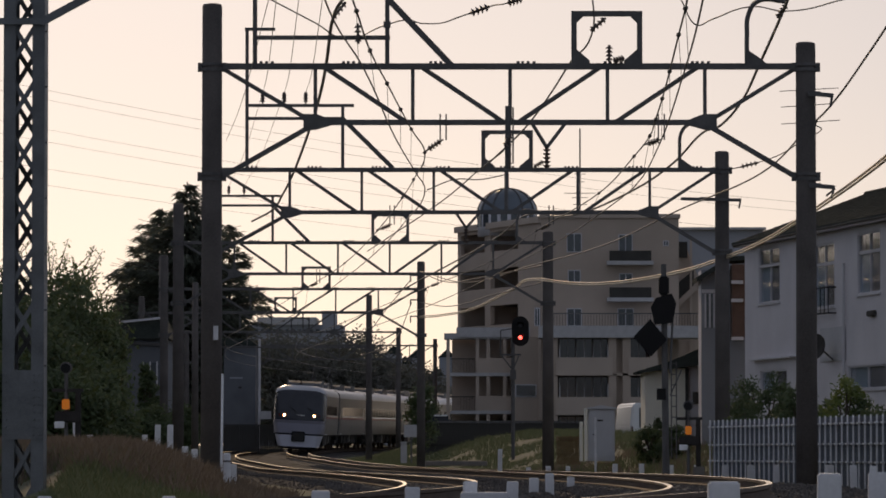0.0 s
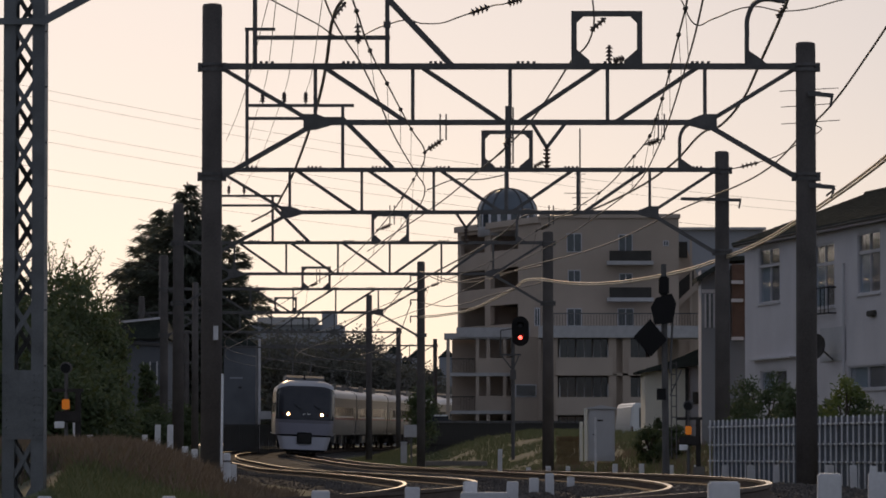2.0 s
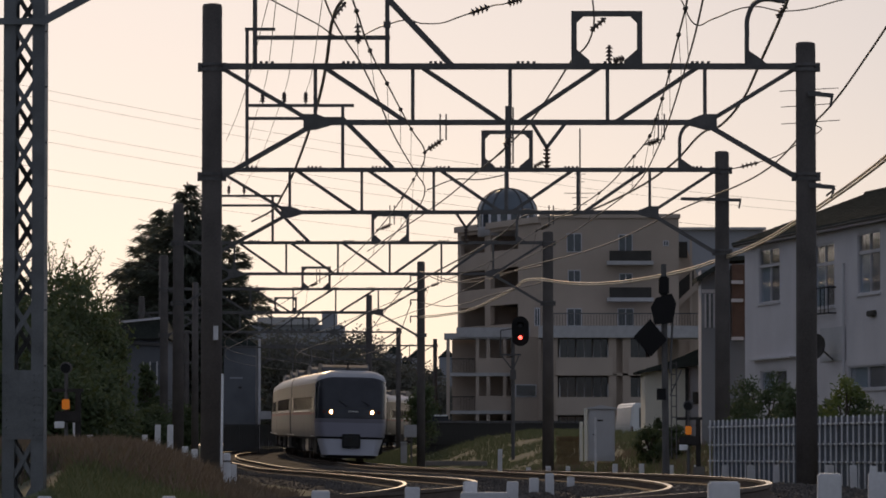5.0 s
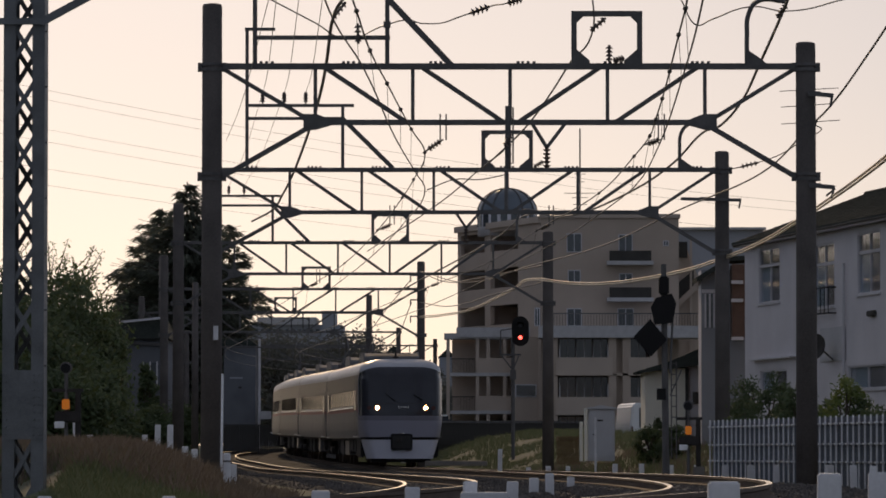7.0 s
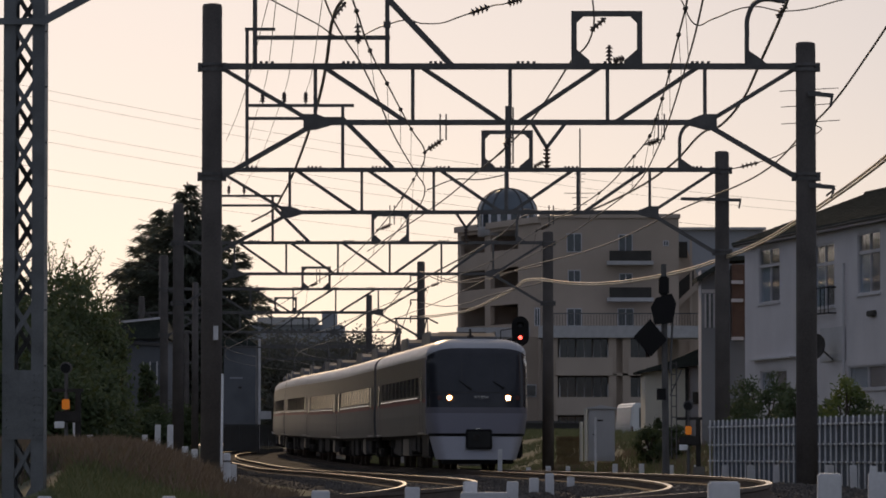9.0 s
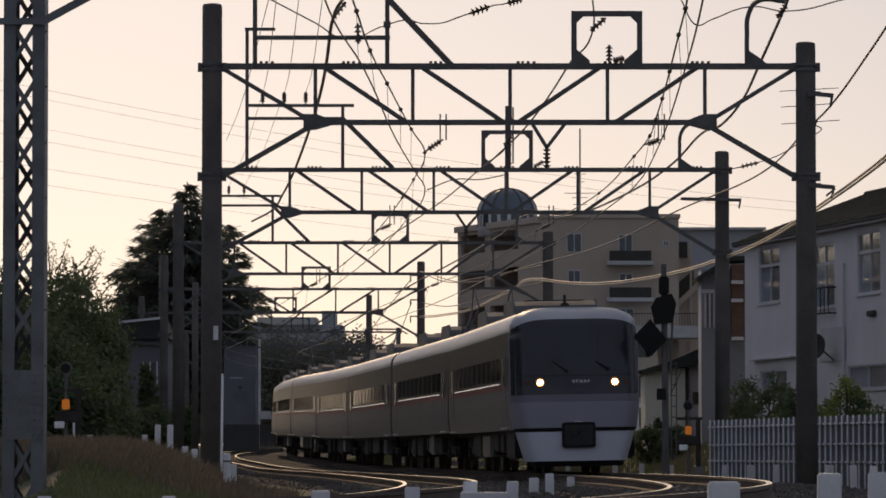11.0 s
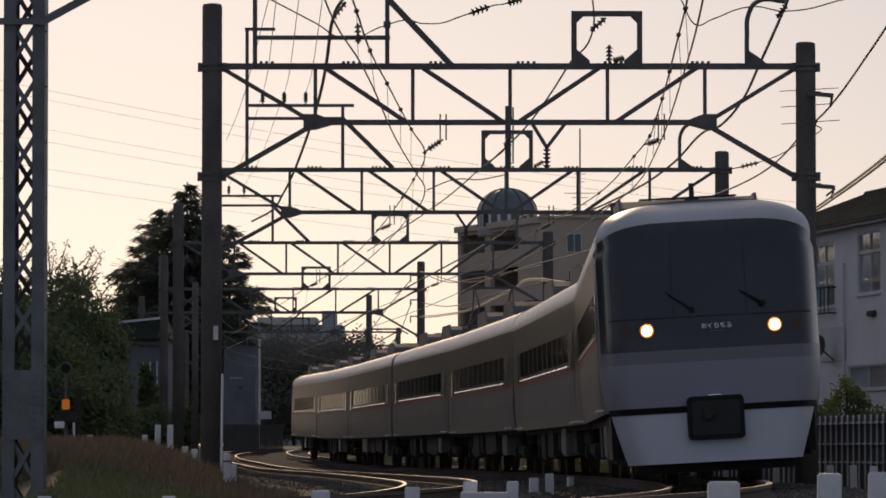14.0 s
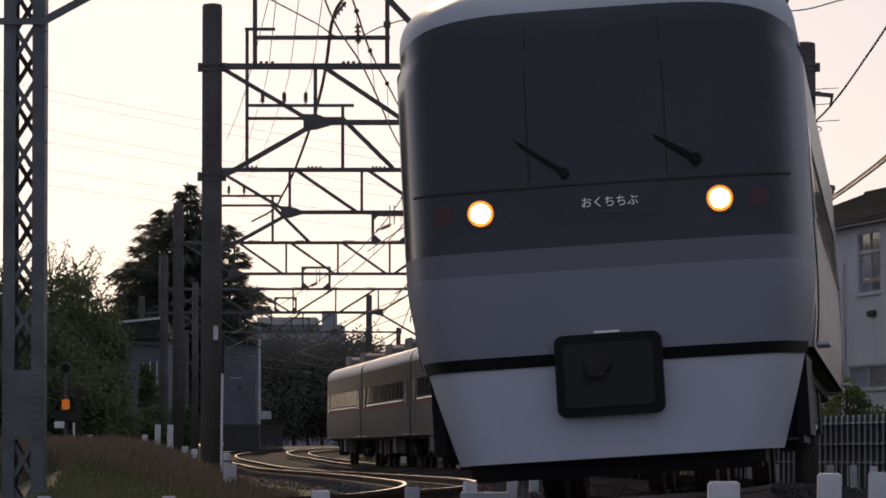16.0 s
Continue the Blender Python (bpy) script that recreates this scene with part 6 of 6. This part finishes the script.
def cabinet():
    t = thing("equipment_cabinet", "pale grey trackside equipment cabinet with a shallow roof", "cabinet")
    y, x0, x1 = 128.0, 4.108, 4.859
    zt, zb = 1.674, 0.2
    part("body", B((x0, y, zb), (x1, y + 0.6, zt), 0.015), M_CABW, t)
    part("roof", prism(bmesh.new(), [(x0 - 0.06, zt), (x1 + 0.06, zt), (x1 + 0.06, zt + 0.03), ((x0 + x1) / 2, zt + 0.11), (x0 - 0.06, zt + 0.03)], y - 0.06, y + 0.66), M_CABW, t)
    d = part("door", B((x0 + 0.04, y - 0.02, zb + 0.1), (x1 - 0.04, y - 0.003, zt - 0.04), 0.006), M_CABW, t)
    part("handle", B((x0 + 0.12, y - 0.05, (zb + zt) / 2), (x0 + 0.2, y - 0.02, (zb + zt) / 2 + 0.03)), M_DARKW, d)
    part("number_bar", B((x0 + 0.25, y - 0.026, zt - 0.35), (x0 + 0.42, y - 0.021, zt - 0.3)), M_DARKW, d)
    part("side_pipe", RD((x0 - 0.07, y - 0.02, zb), (x0 - 0.07, y - 0.02, zt + 0.02), 0.05), M_CREAM, t, "cream conduit")
    part("side_pipe", RD((x0 - 0.2, y - 0.02, zb), (x0 - 0.2, y - 0.02, zt - 0.36), 0.05), M_CREAM, t, "cream conduit")
    t = thing("roof_car", "dark parked car behind the wall, its roof highlight painted pale", "car")
    y = 226.0
    part("body", B((-1.383, y, 0.7), (1.242, y + 1.6, 1.814), 0.12), M_BLACK, t)
    part("cabin", B((-1.101, y + 0.1, 1.785), (0.452, y + 1.5, 2.265), 0.18), M_GLASSD, t)
    # near-white roof plate paints the sun's highlight on the dark car
    part("roof", B((-0.903, y + 0.2, 2.237), (0.226, y + 1.4, 2.321), 0.03), M_FENCE, t)


def van():
    t = thing("white_van", "small white van parked behind the grass bank", "van")
    x, y, z0 = 7.97, 175.0, 0.55
    bm = prism(bmesh.new(), [(-0.74, 0.25), (0.74, 0.25), (0.74, 0.95), (0.66, 1.72), (0.58, 1.82), (-0.58, 1.82), (-0.66, 1.72), (-0.74, 0.95)], 0, 3.3)
    bmesh.ops.bevel(bm, geom=list(bm.edges), offset=0.05, segments=2, affect="EDGES")
    bm.transform(pose(x, y, z0 - 0.02, 0, 0, 8))
    part("body", bm, M_VAN, t, "glossy white body")
    for nm, lo, hi, m in (("rear_window", (-0.42, -0.012, 0.88), (0.66, 0.1, 1.66), M_PANE), ("bumper", (-0.76, -0.06, 0.25), (0.76, 0.1, 0.48), M_VAN), ("tail_lamp", (-0.71, -0.015, 0.6), (-0.6, 0.08, 0.95), M_TAIL), ("tail_lamp", (0.6, -0.015, 0.6), (0.71, 0.08, 0.95), M_TAIL), ("plate_bar", (-0.17, -0.02, 0.52), (0.17, 0.02, 0.68), M_TRIM), ("wheel", (-0.7, 0.4, 0.0), (-0.55, 0.95, 0.5), M_RUBBER), ("wheel", (0.55, 0.4, 0.0), (0.7, 0.95, 0.5), M_RUBBER), ("wheel", (-0.7, 2.3, 0.0), (-0.55, 2.85, 0.5), M_RUBBER), ("wheel", (0.55, 2.3, 0.0), (0.7, 2.85, 0.5), M_RUBBER)):
        bm = B(lo, hi, 0.03 if nm != "wheel" else 0.07)
        bm.transform(pose(x, y, z0 - 0.02, 0, 0, 8))
        part(nm, bm, m, t)


def lineside_wall():
    w = thing("lineside_wall", "low dark board wall below the apartments", "wall", kind="structure")
    me = None
    for i in range(40):
        x = -1.178 + i * 0.2
        if me is None:
            o = part("board", B((0, 0, 0), (0.19, 0.05, 1.0)), M_DARKW, w)
            me = o.data
        else:
            o = new("board", me)
            o.parent = w
        o.location = (x, 205 + 0.012 * (i % 2), 1.79 - 1.0)
    part("wall_base", B((-1.178, 205.1, 0), (7.065, 205.3, 1.739)), M_DARKW, w)
    part("coping", B((-1.178, 204.95, 1.765), (7.065, 205.35, 1.867)), M_STEEL, w)


def brown_screen():
    """Low brown slatted screen, sign board and boxes on the far bank."""
    t = thing("slatted_screen", "low rusty brown slatted screen in the grass", "screen")
    me = None
    for i in range(16):
        if me is None:
            o = part("slat", B((0, 0, 0), (0.035, 0.02, 0.85)), M_YELLOW, t)
            me = o.data
        else:
            o = new("slat", me)
            o.parent = t
        o.location = (3.464 + i * 0.045, 138.0, 0.081)
    part("top_rail", B((3.447, 137.97, 0.804), (4.188, 138.03, 0.856)), M_YELLOW, t)
    t = thing("notice_board", "pale grey board on a post beside the track", "board")
    part("board", B((-1.637, 190, 1.076), (-1.02, 190.05, 1.598), 0.01), M_SLAB, t)
    part("leg", RD((-1.329, 190.08, 0), (-1.329, 190.08, 1.124), 0.04), M_STEEL, t)
    t = thing("relay_box", "small pale relay box on the ground", "box")
    part("body", B((-1.742, 186, 0), (-1.487, 186.3, 0.808), 0.02), M_SLAB, t)
    part("lid", B((-1.765, 185.97, 0.808), (-1.463, 186.33, 0.878), 0.01), M_SLAB, t)
    t = thing("concrete_path", "pale strip of concrete in the grass", "path", kind="structure")
    part("strip", B((-0.599, 149, 0.0), (1.461, 152, 0.161), 0.02), M_SLEEP, t)


def vegetation():
    cedar(-17.008, 300.0, 0.6, 18.397 - 0.6, 4.9, 3)
    cedar(-20.1, 306.0, 0.6, 14.9 - 0.6, 3.5, 5)
    cedar(-18.96, 304.0, 0.6, 16.8 - 0.6, 3.4, 8)
    cedar(-14.577, 308.0, 0.6, 15.864 - 0.6, 2.2, 6)
    rows = [(20, 118, 505, 1.6), (90, 122, 490, 1.8), (130, 126, 503, 1.45), (163, 135, 560, 1.05), (60, 112, 600, 1.4), (115, 115, 620, 1.3), (-60, 116, 480, 1.6), (165, 120, 650, 0.85), (20, 110, 640, 1.4), (110, 110, 680, 1.2)]
    for i, (px, D, py, r) in enumerate(rows):
        broad_tree("broadleaf_tree", (px - 784) * D / 8000, D, 0.1, (800 - py) * D / 8000 + 0.4, r, "dense dark green broadleaf tree beside the line", M_LEAF, 20 + i, 1.7, 0.085, group="lineside trees")
    # added tree belt, nearly all out of view, to darken the train's reflections
    rnd = random.Random(33)
    src = broad_tree("broadleaf_tree", -24.0, 150.0, 0.0, 9.5, 4.2, "tall dark green broadleaf tree added out of view to block low sky", M_LEAF, 60, 2.2, 0.2, group="lineside trees")
    for i in range(26):
        copy_thing(src, pose(24 + rnd.uniform(-34, -20) - 0.32 * i, -150 + 95 + i * 7.5, 0) @ pose(0, 0, 0))
    # bare twigs with first leaves
    for i, (px, py) in enumerate(((15, 420), (75, 440), (120, 425), (165, 450))):
        rnd = random.Random(70 + i)
        t = thing("budding_tree", "slender tree with bare twigs and first pale leaves", "tree", "budding trees")
        D = 140.0
        x, top = (px - 784) * D / 8000, 0.46 + (800 - py) * D / 8000
        bm, cr = RD((x - 0.6, D, 0), (x - 0.3, D, top - 1.6), 0.08, 0.03, 6), bmesh.new()
        for k in range(16):
            a = Vector((x - 0.4 + rnd.uniform(-0.2, 0.2), D, top - rnd.uniform(1.0, 2.4)))
            b = a + Vector((rnd.uniform(-0.5, 1.5), rnd.uniform(-0.5, 0.5), rnd.uniform(0.4, 1.4)))
            rod(bm, a, b, 0.024, 0.010, 4)
            for j in range(7):
                leaf_quads(cr, a.lerp(b, 0.25 + 0.12 * j), 3, 0.08, 0.065, rnd)
        tagged(part("twigs", bm, M_BARK, t), kind="stuff")
        part("leaves", cr, M_LEAFB, t)
    # shrubs by the house
    rows = [(1330, 100, 665, 0.55, M_LEAF), (1362, 98, 655, 0.5, M_LEAF), (1395, 96, 690, 0.45, M_LEAF), (1310, 104, 690, 0.4, M_LEAF), (1460, 90, 700, 0.4, M_LEAF), (1495, 88, 652, 0.42, M_LEAFB), (1530, 88, 700, 0.5, M_LEAF), (1565, 86, 712, 0.5, M_LEAF), (1410, 95, 685, 0.45, M_LEAF), (1166, 131, 735, 0.3, M_LEAF), (1150, 128, 748, 0.4, M_LEAF), (1195, 127, 752, 0.4, M_LEAF)]
    for i, (px, D, py, r, m) in enumerate(rows):
        lab = "young shrub with pale spring leaves by the fence" if m is M_LEAFB else "dark green leafy shrub beside the house"
        broad_tree("shrub", (px - 784) * D / 8000, D, -0.1, (800 - py) * D / 8000 + 0.5, r, lab, m, 90 + i, 0.7, 0.045, "shrub", "shrubs")
    # dark evergreens before the low house
    for i, (x, y, h, r) in enumerate(((-12.4, 190.0, 4.3, 0.42), (-11.4, 176.0, 2.2, 0.9), (-12.6, 172.0, 2.3, 1.0), (-10.6, 182.0, 2.4, 0.8), (-13.6, 178.0, 2.9, 1.0))):
        broad_tree("shrub", x, y, 0.0, h, r, "dark evergreen shrub before the low house", M_LEAF, 150 + i, 1.2, 0.08, "shrub", "shrubs")
    broad_tree("round_shrub", -0.849, 200.0, 0.2, 3.406, 0.75, "dark round shrub beside the line", M_LEAF, 88, 0.9, 0.07, "shrub", "shrubs")
    # woods beyond the curve; aerial haze is put into their leaf colour
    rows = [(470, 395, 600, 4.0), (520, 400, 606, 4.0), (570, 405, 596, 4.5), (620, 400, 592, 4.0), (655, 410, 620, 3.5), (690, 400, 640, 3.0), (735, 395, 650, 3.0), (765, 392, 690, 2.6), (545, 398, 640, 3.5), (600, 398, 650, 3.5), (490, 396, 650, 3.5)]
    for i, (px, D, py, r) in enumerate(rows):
        broad_tree("distant_tree", (px - 784) * D / 8000, D, 0.6, (800 - py) * D / 8000, r, "tree beyond the curve with haze painted into its grey-green", M_LEAFH, 120 + i, 1.8, 0.17, group="distant trees")


def backdrop():
    b = thing("distant_building", "long pale blue-grey building in the far haze", "building", "distant buildings")
    part("wall", B((-30.07, 700, 0), (-15.559, 720, 20.133)), M_FARB, b)
    part("roof_line", B((-28.759, 699, 20.133), (-19.58, 715, 21.271)), M_SLAB, b)
    part("tower", B((-18.706, 698, 0), (-16.696, 715, 22.234)), M_FARB, b)
    for i in range(14):
        part("window", B((-29.196 + i * 0.95, 699.9, 18.82), (-29.196 + i * 0.95 + 0.6, 700, 19.432)), M_PANE, b)
    rnd = random.Random(5)
    for i in range(9):
        c = thing("distant_house", "small hazy house far beyond the line", "house", "distant houses")
        x, y = (640 + i * 19 - 784) * 520 / 8000, 520 + 9 * (i % 3)
        h = rnd.uniform(7, 12)
        part("wall", B((x - 1.0, y, 0), (x + 0.9, y + 8, h)), M_FARB, c)
        part("roof", prism(bmesh.new(), [(x - 1.1, h), (x + 1.0, h), (x, h + 1.0)], y - 0.2, y + 8.2), M_TILE, c)


def lineside():
    signal_red()
    diamond_signal()
    crossing_unit(5.203, 96.0, -0.4, 0.915, 1.442, "dark track sensor post with an amber lamp beside the fence")
    crossing_unit(-6.663, 80.0, -0.3, 1.299, 1.948, "dark track sensor post with an amber lamp in the grass")
    panel_fence()
    stakes()
    cabinet()
    van()
    lineside_wall()
    brown_screen()
    # extra poles among the trees
    for x, y, z, r in ((-8.771, 160.0, 6.458, 0.13), (-14.955, 240.0, 10.809, 0.16)):
        p = tagged(part("pole", lathe(bmesh.new(), [(r, 0), (r * 0.8, z)], 14, (x, y, 0)), M_CONC, None, "", True), "slim grey pole among the trees", "pole", "lineside poles")


def ground_cover():
    c = lambda x, y: LINE_X(y)
    grass("dry_grass", (-7.6, -2.2, 61, 75), 20000, 0.10, 0.34, M_STRAW, "dry brown spring grass on the bank", 7, lambda x, y: x < LINE_X(y) + TRACK2 - 2.3 and (x > -5.25 or y > 60.4 or y < 59.6))
    grass("green_grass", (-7.6, -1.8, 52, 64.5), 30000, 0.08, 0.22, M_GRASS, "green grass on the bank", 8, lambda x, y: x < LINE_X(y) + TRACK2 - 2.2 and (x > -5.25 or y > 60.4 or y < 59.6))
    grass("bank_grass", (-6, 13, 95, 240), 120000, 0.08, 0.28, M_GRASS, "patchy green grass beside the railway", 9, lambda x, y: x > LINE_X(y) + 2.6 and noise.noise(Vector((x * 0.5, y * 0.12, 3))) > -0.25)
    grass("bank_straw", (1.5, 11, 100, 150), 14000, 0.12, 0.4, M_STRAW, "dry brown stalks among the grass", 10, lambda x, y: x > LINE_X(y) + 3.0 and noise.noise(Vector((x * 0.7, y * 0.2, 8))) > 0.05)
    # loose stones
    rnd = random.Random(4)
    vs, fs = [], []
    for _ in range(62000):
        y = 38 + 140 * rnd.random() ** 1.6
        off = rnd.uniform(-6.2, 2.4)
        p, a = line(y, off)
        u = off if off > TRACK2 / 2 else off - TRACK2
        if abs(abs(u) - 0.5665) < 0.1:
            continue
        k = math.tan(radians(CANT(y)))
        dz = 0.0 if off > TRACK2 / 2 else -0.08
        z = p.z + dz + u * k - 0.185 - max(0, abs(u) - 1.6) * 0.55
        s = rnd.uniform(0.018, 0.05)
        n = len(vs)
        q = Euler((rnd.uniform(0, 6), rnd.uniform(0, 6), rnd.uniform(0, 6))).to_matrix()
        for v in ((1, 0, 0), (-1, 0, 0), (0, 1, 0), (0, -1, 0), (0, 0, 1), (0, 0, -1)):
            w = q @ Vector([e * rnd.uniform(0.6, 1.1) for e in v]) * s
            vs.append((p.x + w.x, p.y + w.y, z + w.z + s * 0.4))
        fs += [(n + i, n + j, n + k2) for i, j, k2 in ((0, 2, 4), (2, 1, 4), (1, 3, 4), (3, 0, 4), (2, 0, 5), (1, 2, 5), (3, 1, 5), (0, 3, 5))]
    me = bpy.data.meshes.new("ballast_stones")
    me.from_pydata(vs, [], fs)
    me.materials.append(M_STONE)
    tagged(new("ballast_stones", me), "loose grey-brown ballast stones between the rails", "stones", kind="stuff")


def build_all():
    build_ground()
    build_track(0.0, 0.0, "steel rails on concrete sleepers in ballast, the train's track")
    build_track(TRACK2, -0.08, "empty second track of steel rails on concrete sleepers")
    build_train()
    build_gantries()
    lattice_mast()
    white_house()
    narrow_house()
    shed()
    apartments()
    left_buildings()
    build_wires()
    lineside()
    vegetation()
    backdrop()
    ground_cover()


build_all()


def motions():
    """The carriages run along the line."""
    for k, car in enumerate(CARS):
        walk(car, [(t, car_pose(k, t)) for t in np.arange(0.0, 16.01, 0.5)])


motions()
